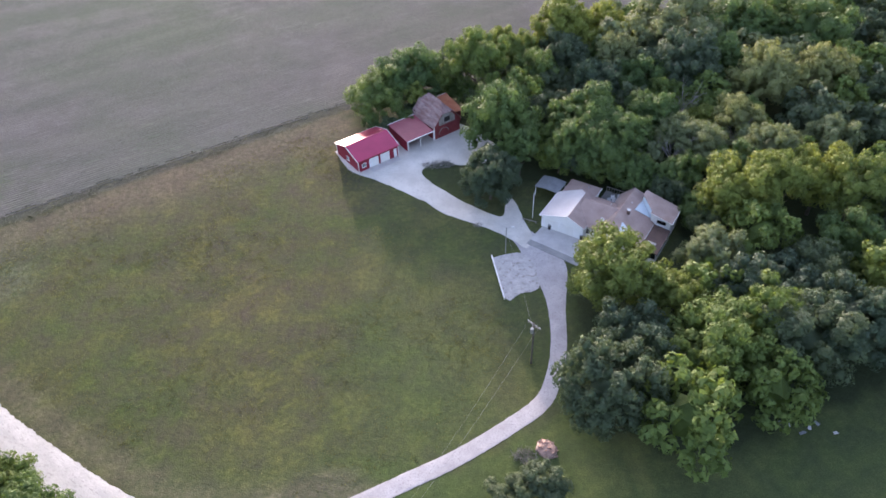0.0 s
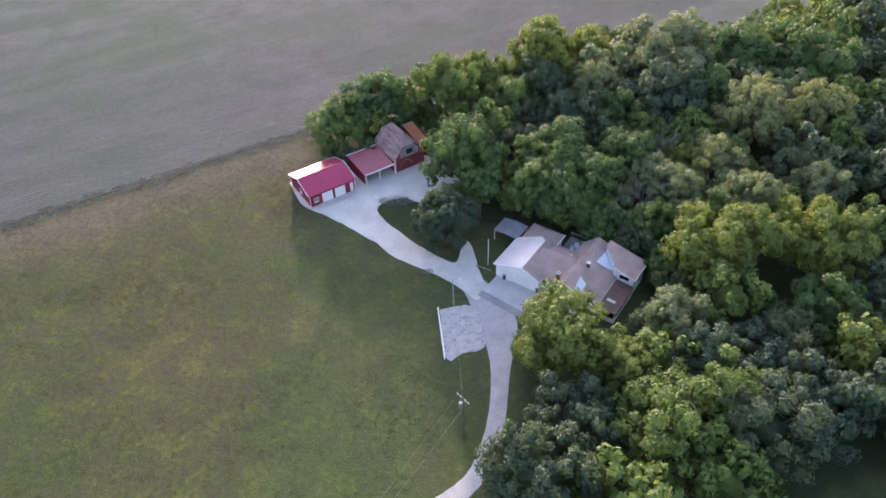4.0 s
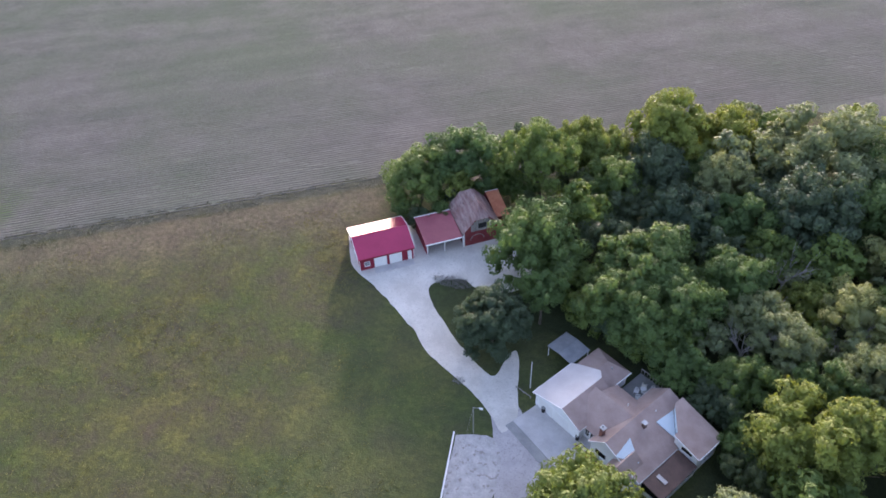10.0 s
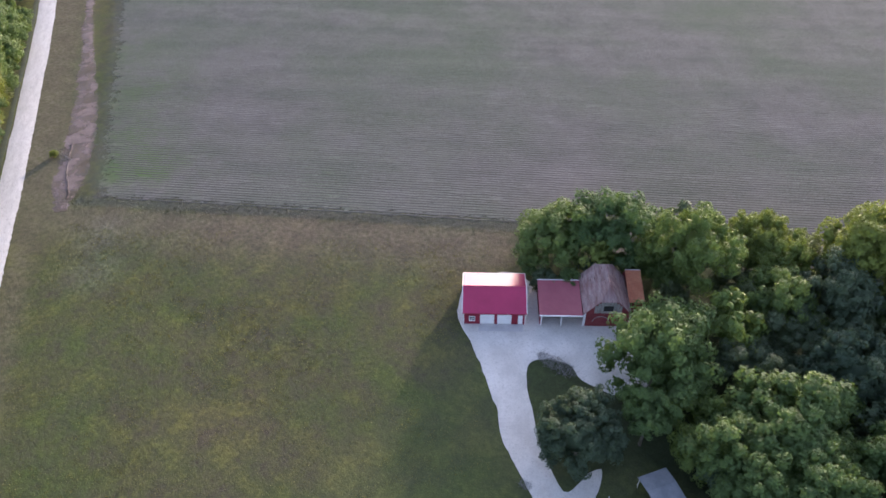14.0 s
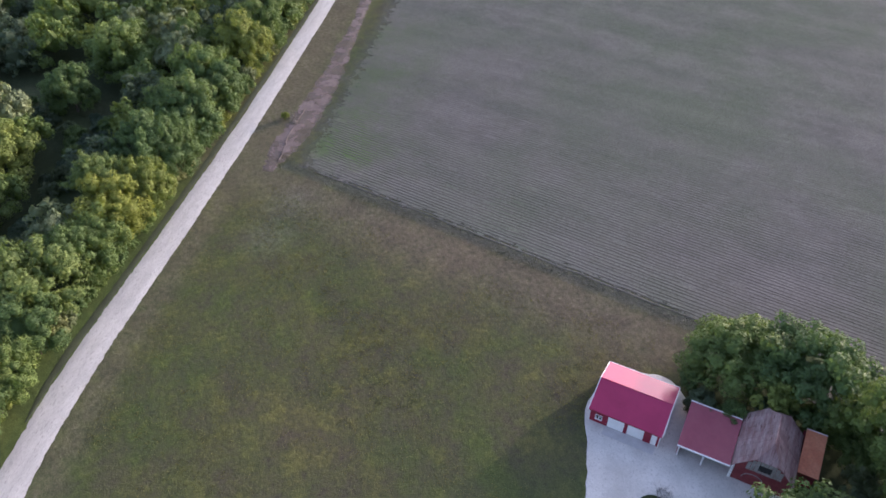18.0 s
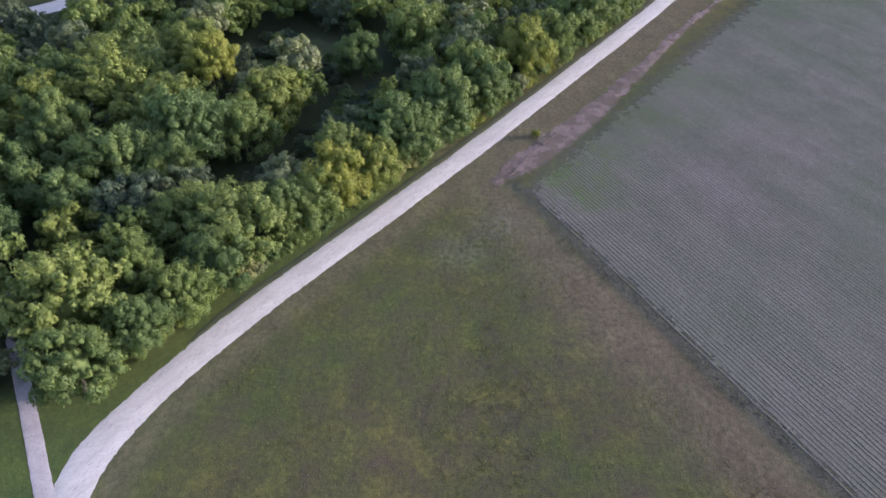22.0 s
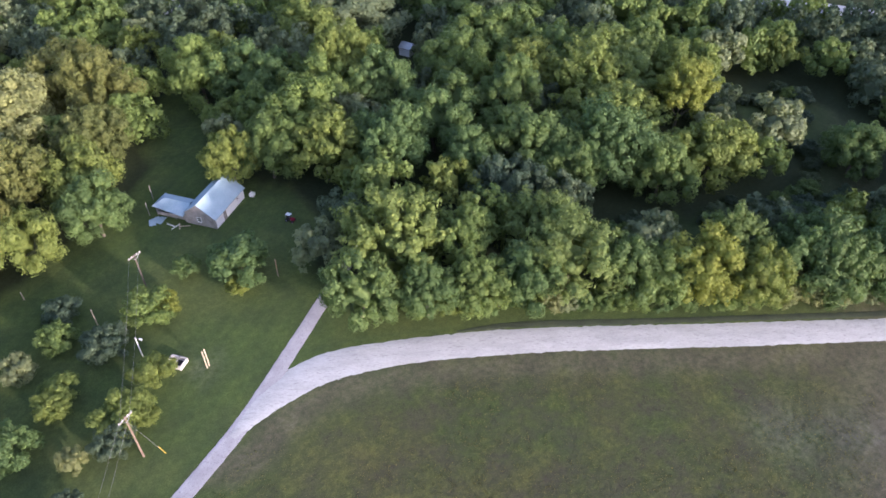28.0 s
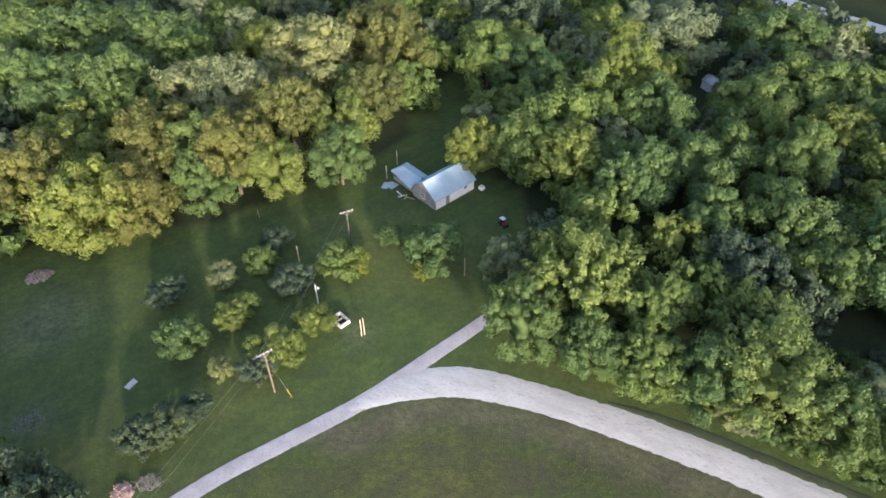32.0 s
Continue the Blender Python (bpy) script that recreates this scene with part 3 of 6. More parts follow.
    mc.node_tree.nodes["Principled BSDF"].inputs["Specular IOR Level"].default_value = 0.05
    verts, faces = [], []
    rng = np.random.default_rng(5)
    gap = 0.76
    for k in range(int(112 / gap)):
        h = 2.2 + k * gap
        a0 = -0.43 * (h - 1.2) + 6.0 + 5.0 * rng.random()
        seg = 2.6 if h < 110 else 5.0
        count = int((330 - a0) / seg)
        s = a0 + np.arange(count) * seg
        thin = min(1.0, max(0.08, (92 - h) / 75))
        w = (0.17 + 0.05 * rng.random(count)) * thin
        side = 0.07 * rng.standard_normal(count)
        hh = (0.025 + 0.025 * rng.random(count)) * thin
        cx, cy = HEDGE_A.x + HEDGE_U.x * s + HEDGE_N.x * (h + side), HEDGE_A.y + HEDGE_U.y * s + HEDGE_N.y * (h + side)
        base = len(verts)
        for i in range(count):
            ox, oy = HEDGE_N.x * w[i], HEDGE_N.y * w[i]
            verts += [(cx[i] - ox, cy[i] - oy, 0.03), (cx[i], cy[i], 0.035 + hh[i]), (cx[i] + ox, cy[i] + oy, 0.03)]
        for i in range(count - 1):
            if rng.random() < 0.012:
                continue
            a = base + 3 * i
            faces += [(a, a + 1, a + 4, a + 3), (a + 1, a + 2, a + 5, a + 4)]
    me = bpy.data.meshes.new("crop_rows")
    me.from_pydata(verts, [], faces)
    me.materials.append(mc)
    tagged(new("crop_rows", me), "long straight rows of low grey-green young crop plants", "crop", kind="stuff")


def pad_plain(name, corners, material, z):
    bm = bmesh.new()
    bm.faces.new([bm.verts.new((c[0], c[1], z)) for c in corners])
    return part(name, bm, material)


crop_field()

# ---- roads, drive, pads ----
tagged(ribbon("gravel_road", ROAD, M_GRAVEL, 0.03, 0.4), "wide white crushed-limestone gravel road with ragged edges", "road", kind="structure")
tagged(ribbon("driveway", DRIVE, M_DRIVE, 0.05, 0.12, 0.006, 13, 0.45, 0.02), "narrow pale grey worn driveway curving through lawn", "driveway", kind="structure")
tagged(pad("gravel_yard", [(-26.4, 125.6), (-22.6, 118.9), (-15.8, 114.8), (-6.4, 107.9), (-3.3, 104.8), (4.6, 100.5), (9.0, 97.4), (11.7, 94.8), (13.0, 98.0), (11.9, 101.8), (10.9, 106.4), (9.6, 109.4), (8.6, 107.6), (7.3, 103.7), (-1.0, 109.6), (-7.9, 117.8), (-3.6, 121.4), (0, 120.2), (6, 121.5), (7.5, 127), (1, 135), (-6, 136), (-16, 132.5), (-22, 132)], M_YARD, 0.07, 0.35), "pale gravel yard and track before the red outbuildings", "gravel yard", kind="structure")
tagged(pad("parking_pad", [(5.8, 92.4), (9.9, 93.6), (12.4, 91.6), (13.2, 85.0), (10.0, 83.6), (7.6, 82.4)], M_PAD, 0.06, 0.2), "patchy gravel parking pad beside a white rail", "parking pad", kind="structure")
bm = slab([(12.6, 97.1, 0.1), (20.9, 91.2, 0.1), (23.8, 95.5, 0.1), (15.1, 100.85, 0.1)], 0.15)
tagged(part("concrete_apron", bm, M_CONCRETE), "smooth grey concrete apron before the white garage", "concrete apron", kind="structure")
bm = slab([(11.8, 96.0, 0.09), (20.1, 90.1, 0.09), (20.9, 91.15, 0.09), (12.6, 97.05, 0.09)], 0.12)
tagged(part("concrete_strip", bm, M_CONCRETE_DARK), "darker concrete strip between drive and apron", "concrete strip", kind="structure")
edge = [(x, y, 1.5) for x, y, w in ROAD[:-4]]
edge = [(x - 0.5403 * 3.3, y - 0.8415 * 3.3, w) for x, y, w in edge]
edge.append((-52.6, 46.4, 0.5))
# no trench is cut: the ditch's shade is painted as this dark grass
M_DITCH_SHADE = surf("shaded_ditch_grass", (0.03, 0.04, 0.022), (0.05, 0.064, 0.032), 0.4, 5.0, 0.95, bump=0.5)
tagged(ribbon("verge_ditch", edge, M_DITCH_SHADE, 0.012, 0.4, 0.03), "dark grass strip, ditch shade in its colour, along the gravel road", "verge", kind="structure")
FAR_ROAD = [(-262, 80, 8), (-226, 30, 8), (-204, -4, 9), (-188, -26, 10), (-172, -42, 8), (-140, -78, 7), (-112, -110, 7), (-60, -170, 7)]
far_line = smooth_line(FAR_ROAD, 4.0)


# ---- trees ----
def crown_mesh(name, seed, material, lobes=24, leaves=8800, leaf=0.0285, flat=0.8, plume=0.0, size=1.0, clumps=7, spread=1.0, solid=True):
    """A crown of unit radius, its foot at z = 0: limbs end in lobes, each lobe is a cluster of clumps covered with leaf sprays, with dark gaps between.
    plume: 0 for round clumps, 1 for long feathery ones that point outward and up."""
    rng = np.random.default_rng(seed)
    ico = bmesh.new()
    bmesh.ops.create_icosphere(ico, subdivisions=1, radius=1.0)
    core_v = np.array([v.co for v in ico.verts])
    core_f = np.array([[v.index for v in f.verts] for f in ico.faces])
    ico.free()
    mids, rads, ways = [], [], []
    for i in range(lobes):
        up = 1 - 1.62 * (i + 0.5) / lobes
        a = i * 2.39996 + rng.random() * 0.8
        flank = math.sqrt(max(0.0, 1 - up * up))
        reach = spread * (0.5 + 0.3 * rng.random())
        lobe = np.array((flank * math.cos(a) * reach, flank * math.sin(a) * reach, flat * up * reach * (1 + 0.4 * plume * rng.random())))
        lobe_r = size * (0.2 + 0.13 * rng.random())
        out = lobe + np.array((0, 0, 0.25 + 0.25 * plume))
        out /= np.linalg.norm(out)
        for _ in range(clumps):
            d = rng.standard_normal(3) + 0.9 * out
            d /= np.linalg.norm(d)
            w = 0.6 * d + (0.5 + plume) * out
            mids.append(lobe + d * lobe_r * (0.75 + 0.35 * rng.random()))
            rads.append(lobe_r * (0.46 + 0.3 * rng.random()))
            ways.append(w / np.linalg.norm(w))
    mids, rads, ways = np.array(mids), np.array(rads), np.array(ways)
    long = 1.15 + 0.95 * plume
    verts, faces, count = [], [], 0
    step = 1 if solid else clumps
    for c, r in [*zip(mids[::step] * 0.95, rads[::step] * 0.66), (np.zeros(3), 0.42 * spread)]:
        wob = 1 + 0.1 * rng.standard_normal(len(core_v))
        verts.append(c + core_v * (r * wob)[:, None])
        faces.append(core_f + count)
        count += len(core_v)
    cores = count // len(core_v) * len(core_f)
    share = rads ** 2 / np.sum(rads ** 2)
    which = rng.choice(len(rads), size=int(leaves * 1.5), p=share)
    n = len(which)
    d = rng.standard_normal((n, 3)) + 0.55 * ways[which] + np.array((0, 0, 0.25))
    d /= np.linalg.norm(d, axis=1)[:, None]
    along = np.sum(d * ways[which], axis=1)[:, None] * ways[which]
    shape = (d - along) * (1.0 - 0.22 * plume) + along * long
    p = mids[which] + shape * (rads[which] * (0.72 + 0.42 * rng.random(n)))[:, None]
    gone = np.zeros(n, bool)
    for q in range(len(rads)):
        gone |= (which != q) & (np.sum((p - mids[q]) ** 2, axis=1) < (rads[q] * 0.8) ** 2)
    gone |= np.linalg.norm(p, axis=1) < 0.4 * spread
    keep = np.flatnonzero(~gone)[:leaves]
    p, d = p[keep], d[keep]
    n = len(p)
    nrm = d + 0.32 * rng.standard_normal((n, 3))
    nrm /= np.linalg.norm(nrm, axis=1)[:, None]
    t = np.cross(nrm, rng.standard_normal((n, 3)))
    t /= np.linalg.norm(t, axis=1)[:, None] + 1e-9
    b = np.cross(nrm, t)
    z = leaf * (0.65 + 0.7 * rng.random(n))[:, None]
    verts.append(np.stack([p + t * z * 1.2, p - t * z * 0.7 + b * z * 0.8, p - t * z * 0.6 - b * z * 0.8], 1).reshape(-1, 3))
    faces.append(np.arange(3 * n).reshape(-1, 3) + count)
    verts, faces = np.concatenate(verts), np.concatenate(faces)
    verts[:, 2] -= verts[:, 2].min()
    me = bpy.data.meshes.new(name)
    me.from_pydata(verts.tolist(), [], faces.tolist())
    me.materials.append(material)
    me.polygons.foreach_set("use_smooth", np.arange(len(faces)) < cores)
    return me


def trunk_mesh(name, seed):
    """Unit height: a tapered, slightly bent trunk that forks into limbs."""
    rng = np.random.default_rng(seed)
    bm = bmesh.new()
    p, r = Vector((0, 0, -0.01)), 0.026
    for k in range(3):
        q = p + Vector((rng.normal() * 0.012, rng.normal() * 0.012, 0.15))
        rod(p, q, r, r * 0.85, 7, bm)
        p, r = q, r * 0.85
    for k in range(5):
        a = k * 1.257 + rng.random()
        q = p + Vector((math.cos(a) * 0.16, math.sin(a) * 0.16, 0.2 + 0.12 * rng.random()))
        rod(p - Vector((0, 0, 0.04)), q, r * 0.6, r * 0.2, 5, bm)
    me = bpy.data.meshes.new(name)
    bm.to_mesh(me)
    bm.free()
    me.materials.append(M_BARK)
    return me


CROWNS = {c: [crown_mesh("crown", 11 * ord(c) + k, LEAF[c], lobes=(26, 34, 21)[k], size=(0.88, 0.78, 0.98)[k], plume=(0.0, 0.08, 0.2)[k] + {"p": 0.3, "w": 0.8}.get(c, 0.0), clumps=6) for k in range(3)] for c in LEAF}
FAR_CROWNS = {c: [crown_mesh("crown", 7 * ord(c) + k, LEAF[c], 14, 1900, 0.066, size=1.02, plume=0.15 * k, clumps=5, solid=False) for k in range(2)] for c in LEAF}
BUSH_CROWNS = {c: [crown_mesh("crown", 5 * ord(c) + k, LEAF[c], 15, 3600, 0.044, 0.95, size=1.1, plume=0.2 * k, clumps=6, spread=0.8) for k in range(2)] for c in LEAF}
TRUNKS = [trunk_mesh("trunk", k) for k in range(3)]
LOOK = {"g": "full green crown", "y": "yellow-green crown", "p": "pale grey-green crown", "w": "light feathery green crown", "d": "dark green crown", "o": "tawny gold-green crown"}
tree_rng = random.Random(4)
planted = []


def tree(x, y, r, c, where, h=None, name="tree", shape=None):
    h = h or min(16.0, max(8.0, 1.5 * r + 5.3))
    t = thing(name, pose(x, y, 0, 0, 0, tree_rng.uniform(0, 360)), "tree with %s %s" % (LOOK[c], where), "tree", "trees " + where)
    trunk = mesh_part("trunk", tree_rng.choice(TRUNKS), t)
    trunk.scale = (h * 0.9, h * 0.9, h * 0.62)
    crown = mesh_part("crown", shape or tree_rng.choice(CROWNS[c]), t)
    me_top = TOPS.setdefault(crown.data.name, max(v.co.z for v in crown.data.vertices))
    wide = r * 1.17
    foot = max(h * 0.07, h - 1.85 * wide)
    crown.location = (0, 0, foot)
    crown.scale = (wide * tree_rng.uniform(0.95, 1.06), wide * tree_rng.uniform(0.95, 1.06), (h - foot) / me_top)
    planted.append((x, y, r))
    return t


def bush(x, y, r, h, c, label, name="bush", group=""):
    t = thing(name, pose(x, y, 0, 0, 0, tree_rng.uniform(0, 360)), label, "bush" if name == "bush" else "tree", group)
    stem = mesh_part("stem" if name == "bush" else "trunk", tree_rng.choice(TRUNKS), t)
    stem.scale = (h * 0.9, h * 0.9, h * 0.7)
    crown = mesh_part("crown", tree_rng.choice(BUSH_CROWNS[c]), t)
    me_top = TOPS.setdefault(crown.data.name, max(v.co.z for v in crown.data.vertices))
    foot = 0.04 * h if name == "bush" else 0.1 * h
    crown.location = (0, 0, foot)
    crown.scale = (r, r * tree_rng.uniform(0.85, 1.1), (h - foot) / me_top)
    planted.append((x, y, r))
    return t


TOPS = {}
clear_line = smooth_line([(x, y, 0) for x, y in CLEARING + CLEARING[:1]], 2.0)
hut_gap = smooth_line([(-104, -44, 0), (-97, -36, 0), (-88, -23, 0)], 2.0)


def kept_open(x, y, r):
    """The overgrown hollow in the roadside wood and the gap round the hut stay free of tall trees."""
    return inside(CLEARING, x, y) or near(clear_line, x, y) < 0.95 * r or near(hut_gap, x, y) < r + 2.5




def grove(text, where, size=None):
    for item in text.split(";"):
        x, y, r, c = item.split()
        x, y, r = float(x), float(y), float(r)
        k = int(np.argmin(np.hypot(road_line[:, 0] - x, road_line[:, 1] - y)))
        away = np.array((x, y)) - road_line[k, :2]
        d = float(np.linalg.norm(away))
        room = 1.02 * r + 2.7          # crowns keep off the gravel road and its verge
        if d < room:
            x, y = road_line[k, :2] + away / d * room
        crowded = any((x - a) ** 2 + (y - b) ** 2 < (0.62 * (r + q)) ** 2 for a, b, q in main_trees)
        if not crowded and not kept_open(x, y, r):
            tree(x, y, r, c, where, size)


# single crowns that stand out: x, y, radius, top, kind of leaf
STANDING = {
    "in the wood beside the house": "-17.9 140.3 6.4 11.4 g;-10.9 146.7 6.5 13.9 g;8.0 125.6 7.0 16.6 g;11.6 115.9 3.1 11.4 g;26.0 125.8 7.5 14.2 g;33.0 109.4 3.4 9.4 g;4.0 145.6 5.8 18.5 g;24.8 162.5 7.1 18.4 y;50.7 164.7 9.0 18.5 p;29.1 139.9 5.3 12.9 d;39.2 143.9 5.1 12.0 g;34.8 150.7 4.0 13.7 p;64.8 139.4 6.6 16.5 p;77.3 140.8 5.5 14.8 p;49.5 127.5 4.1 8.6 y;55.2 124.1 4.2 13.1 p;57.5 112.2 4.3 14.6 p;41.3 109.5 4.1 9.9 g;51.5 109.8 4.2 11.8 g;48.0 99.7 5.8 15.6 y;54.7 100.0 4.0 16.4 y;63.3 103.4 5.2 14.7 y;25.0 82.1 6.8 14.3 y;41.1 86.7 4.9 11.1 p;47.1 77.9 6.9 11.8 d;25.6 68.1 5.4 12.0 d;35.9 66.5 6.1 14.2 g;55.1 82.6 5.3 11.5 d;63.3 88.8 5.1 12.3 g;67.9 100.1 5.1 15.0 y",
    "in the roadside wood": "-123.4 28.1 5.3 18.5 y;-115.4 10.6 9.3 18.5 w;-99.1 31.6 7.4 18.5 g;-95.3 7.2 5.4 18.5 g;-115.9 42.5 6.9 14.6 y;-97.5 62.1 4.8 14.0 w;-72.6 49.4 6.5 16.2 w;-52.6 30.0 8.2 18.5 w;-65.8 7.7 6.2 17.3 g;-76.2 18.1 5.0 14.5 g;-76.4 28.9 5.5 13.2 d;-140.9 57.6 5.1 12.2 g;-60.8 36.8 4.0 14.3 g;-64.5 -0.4 6.3 12.7 g;-55.6 -10.1 7.7 18.0 g;-47.3 -7.2 5.4 13.8 g;-47.2 -41.9 7.3 17.2 g;-77.0 -13.6 6.7 17.0 g;-73.7 -26.5 6.3 18.5 y",
    "behind the old shed": "-89.9 31.0 4.9 13.4 g;-9.0 -44.6 9.3 18.5 p;-25.2 -44.7 7.3 18.5 o;-21.1 -28.6 6.2 14.8 o;-14.9 -17.5 6.5 14.2 y;-4.8 -20.9 6.4 17.1 o;4.7 -7.4 5.9 18.2 o;10.3 -4.5 5.7 12.1 g;20.6 -5.5 6.1 12.4 o;6.2 -27.6 6.9 18.5 p;33.9 -38.5 7.4 17.3 g",
}
for where, text in STANDING.items():
    for item in text.split(";"):
        x, y, r, h, c = item.split()
        tree(float(x), float(y), float(r), c, where, float(h))
tree(5.8, 109.0, 5.0, "d", "in the island of the gravel yard", 11.0, shape=crown_mesh("crown", 77, LEAF["d"], 46, 15000, 0.0245, 0.95, size=0.66, clumps=6, spread=1.04))
main_trees = list(planted)
grove("-17.4 138 6.7 g;-10.6 144.7 6.3 g;-4.2 144.8 5 g;3.9 149.3 6.4 g;10.6 126.8 8.2 g;11.4 118.7 4.3 g;6.1 106.7 5.9 d;9 157.9 4.7 y;13.4 154.9 4.6 y;21.3 163.6 6.6 y;28 169.6 6.4 y;35.4 167.5 5.7 y;35.4 154.5 5.5 p;51.5 169.9 10.9 p;65.3 165.3 7.2 g;73.7 168 8.2 g;82.7 164 8.9 g;16.8 146.8 5 g;23.4 151.9 5.8 d;27.8 136.7 5.9 d;37.3 138.3 5.4 d;49.3 146.6 7.6 d;56.1 148.6 6.5 g;66.7 143.3 7.7 p", "in the wood beside the house")
grove("67.1 133.6 7.3 p;77.1 141 7.2 p;24.7 120.8 7.4 g;31.5 119.8 5.3 g;22.2 118 4.7 g;27 115 4.6 g;33.3 110.6 4 g;38.7 127.2 5.1 g;42.2 121.6 3.9 p;48.8 126.6 4.3 y;56.1 129 5.9 p;46.2 116.4 4.3 p;52.3 120.4 3.9 p;60.2 116.8 5.5 p;70.5 117.4 4.6 p;42.1 110.3 3.6 g;51.7 111.5 4.2 y;49.1 102.2 5.9 y;56.1 105 5.6 y;64.2 106 6.3 y;44.5 96.3 4.7 g;50.9 97.5 4.8 g;58 98.2 4.9 g;65.4 98.3 6 g", "in the wood beside the house")
grove("26.6 76.4 7.6 y;23.9 69.2 7.2 y;32.5 77 3.6 y;20.2 59.5 6.1 d;35.3 63.8 8.7 g;47.8 74.8 9.4 d;57.7 80.2 8.4 d;45.6 86 5.4 p;40.2 87.6 3.6 p;65 87.4 6.8 g;48.8 68.1 5.8 d;56.1 71 6 d;42.8 71.3 5.8 g", "beside the driveway")
grove("-43.3 28.3 7.4 w;-54.2 28.6 8.2 w;-47.9 38.4 6.3 w;-41.6 36.4 5.2 g;-58.2 38.4 5.6 w;-48.6 43.6 4.3 g;-54.0 47.5 4.6 g;-74.9 41.4 6 w;-74 52 6.1 w;-64.1 49 4.8 g;-79.5 56.1 4.9 g;-82.7 60.2 4.4 g;-99.1 61.5 5 w;-86.6 66.5 5.3 y;-90.7 71.8 4.3 y;-106.1 70.6 6.1 g;-102.5 78.1 5.4 g;-119.2 80 6.6 g;-110.5 84.7 5.2 g;-133.7 85.4 6.4 g;-125.2 92.5 6.1 g;-152.1 86.9 5.5 g;-143 100 6.3 y;-150.8 107.6 6.2 g", "in the roadside wood")
grove("-164.6 114.3 6.7 g;-174.4 123 6.3 g;-124.1 2.6 9.3 w;-126.4 12.8 8.4 w;-107.3 24.5 8.8 w;-100.5 33.6 6.4 g;-135.3 20.2 7 y;-119.7 33.4 8.5 g;-116.3 45.6 6.5 y;-107.3 -3.2 6.7 y;-116.2 -18.4 8.8 g;-96.2 -14.3 7.4 g;-114.6 -0.5 7.6 g;-89 22.5 7.5 g;-87.7 15.8 5.7 g;-75.1 18.5 5.7 g;-74.9 29.8 6.6 d;-91.8 32.5 5.5 g;-67 5.6 7.3 y;-79.4 -6.1 6.7 g;-87.5 -1 6.1 g;-104.1 40.5 5.8 g;-152.7 70.7 7.6 g;-143.7 62.6 6.1 g", "in the roadside wood")
grove("27.8 3.5 7.6 y;39.4 -5.9 7.6 o;21 2.3 5.8 o;11.4 1.2 6.8 g;10.8 -13.1 6.8 g;2.5 -4.2 5.8 g;-2.3 -6.1 5.2 y;-11.2 -20.1 7.5 o;-18.9 -11.8 5.3 y;-14.7 -8.5 5.2 g;21.6 -15.2 7.6 o;15.3 -34.1 8.3 p;2.5 -33.8 6.8 g;44 -37.1 8.9 g;33.4 -36.4 7.3 g;-20.1 -27.2 6.5 o;-24.4 -57.1 9.1 o;-5.8 -56.1 13.4 p;4.7 -53.8 6.1 y;28.9 -59.9 9.7 g;47.2 -65 10.2 g;60.9 -66.5 10.6 g;54.2 -43.2 7.9 g;-30.2 -41.9 5.9 g", "behind the old shed")
grove("-47.2 -45.7 8.7 g;-55.5 -34.1 7.5 g;-45.1 -13.1 7 y;-40.3 -9.4 4.7 y;-50.6 -6.6 7 g;-55.6 -0.1 7.3 y;-67 -20.7 7.8 g;-74.3 -17.7 7.7 g;-66.2 -4.8 7.1 g;-82.6 -21.2 6.1 y;-76.2 -32.7 7 y;-77.2 -48.3 7.6 y;-90.5 -49.9 11 p;-99.4 -52 9.7 p;-116.5 -44 9.7 g;-91.9 -19.9 4.7 g;-95 -8.5 6.5 g;-107.4 -18.8 9.2 g;-78.3 3.6 7 g;-91.7 13 6.7 g", "behind the old shed")


def fill(poly, gap, count, box4):
    """Places at random inside a plan shape, none crowding another tree."""
    out = []
    for _ in range(count):
        x, y = tree_rng.uniform(box4[0], box4[1]), tree_rng.uniform(box4[2], box4[3])
        r = tree_rng.uniform(0.42, 0.68) * gap
        if not inside(poly, x, y) or kept_open(x, y, r):
            continue
        if near(far_line, x, y) < r + 13 or (x - 19) ** 2 + (y + 97) ** 2 < 160:
            continue
        if any((x - a) ** 2 + (y - b) ** 2 < (0.74 * (r + s)) ** 2 for a, b, s in planted):
            continue
        planted.append((x, y, r))
        out.append((x, y, r, tree_rng.choice("ggdgypdgpd")))
    return out


def far_wood(name, places, label):
    """The many trees that nobody could count, as one mesh of kind stuff."""
    for c in "gypd":
        verts, faces, n = [], [], 0
        for x, y, r, k in places:
            if k != c:
                continue
            me = tree_rng.choice(FAR_CROWNS[c])
            co = np.empty(len(me.vertices) * 3)
            me.vertices.foreach_get("co", co)
            co = co.reshape(-1, 3)
            h = min(15.0, max(6.5, 1.5 * r + 4.6)) * tree_rng.uniform(0.85, 1.1)
            a = tree_rng.uniform(0, 6.28)
            if (x - 2.5) ** 2 + (y - 134) ** 2 < (r + 3.2) ** 2:      # open ground beside the barn
                continue
            top = co[:, 2].max()
            px, py = co[:, 0] * r, co[:, 1] * r
            px, py = px * 1.12, py * 1.12
            w = np.stack([x + px * math.cos(a) - py * math.sin(a), y + px * math.sin(a) + py * math.cos(a), h - min(0.94 * h, 2.0 * r) * (1 - co[:, 2] / top)], 1)
            idx = np.empty(len(me.polygons) * 3, int)
            me.polygons.foreach_get("vertices", idx)
            faces.append(idx.reshape(-1, 3) + n)
            verts.append(w)
            n += len(w)
        if not verts:
            continue
        me = bpy.data.meshes.new(name)
        me.from_pydata(np.concatenate(verts).tolist(), [], np.concatenate(faces).tolist())
        me.materials.append(LEAF[c])
        tagged(new(name, me), label % LOOK[c].replace("crown", "crowns"), "woodland", kind="stuff")


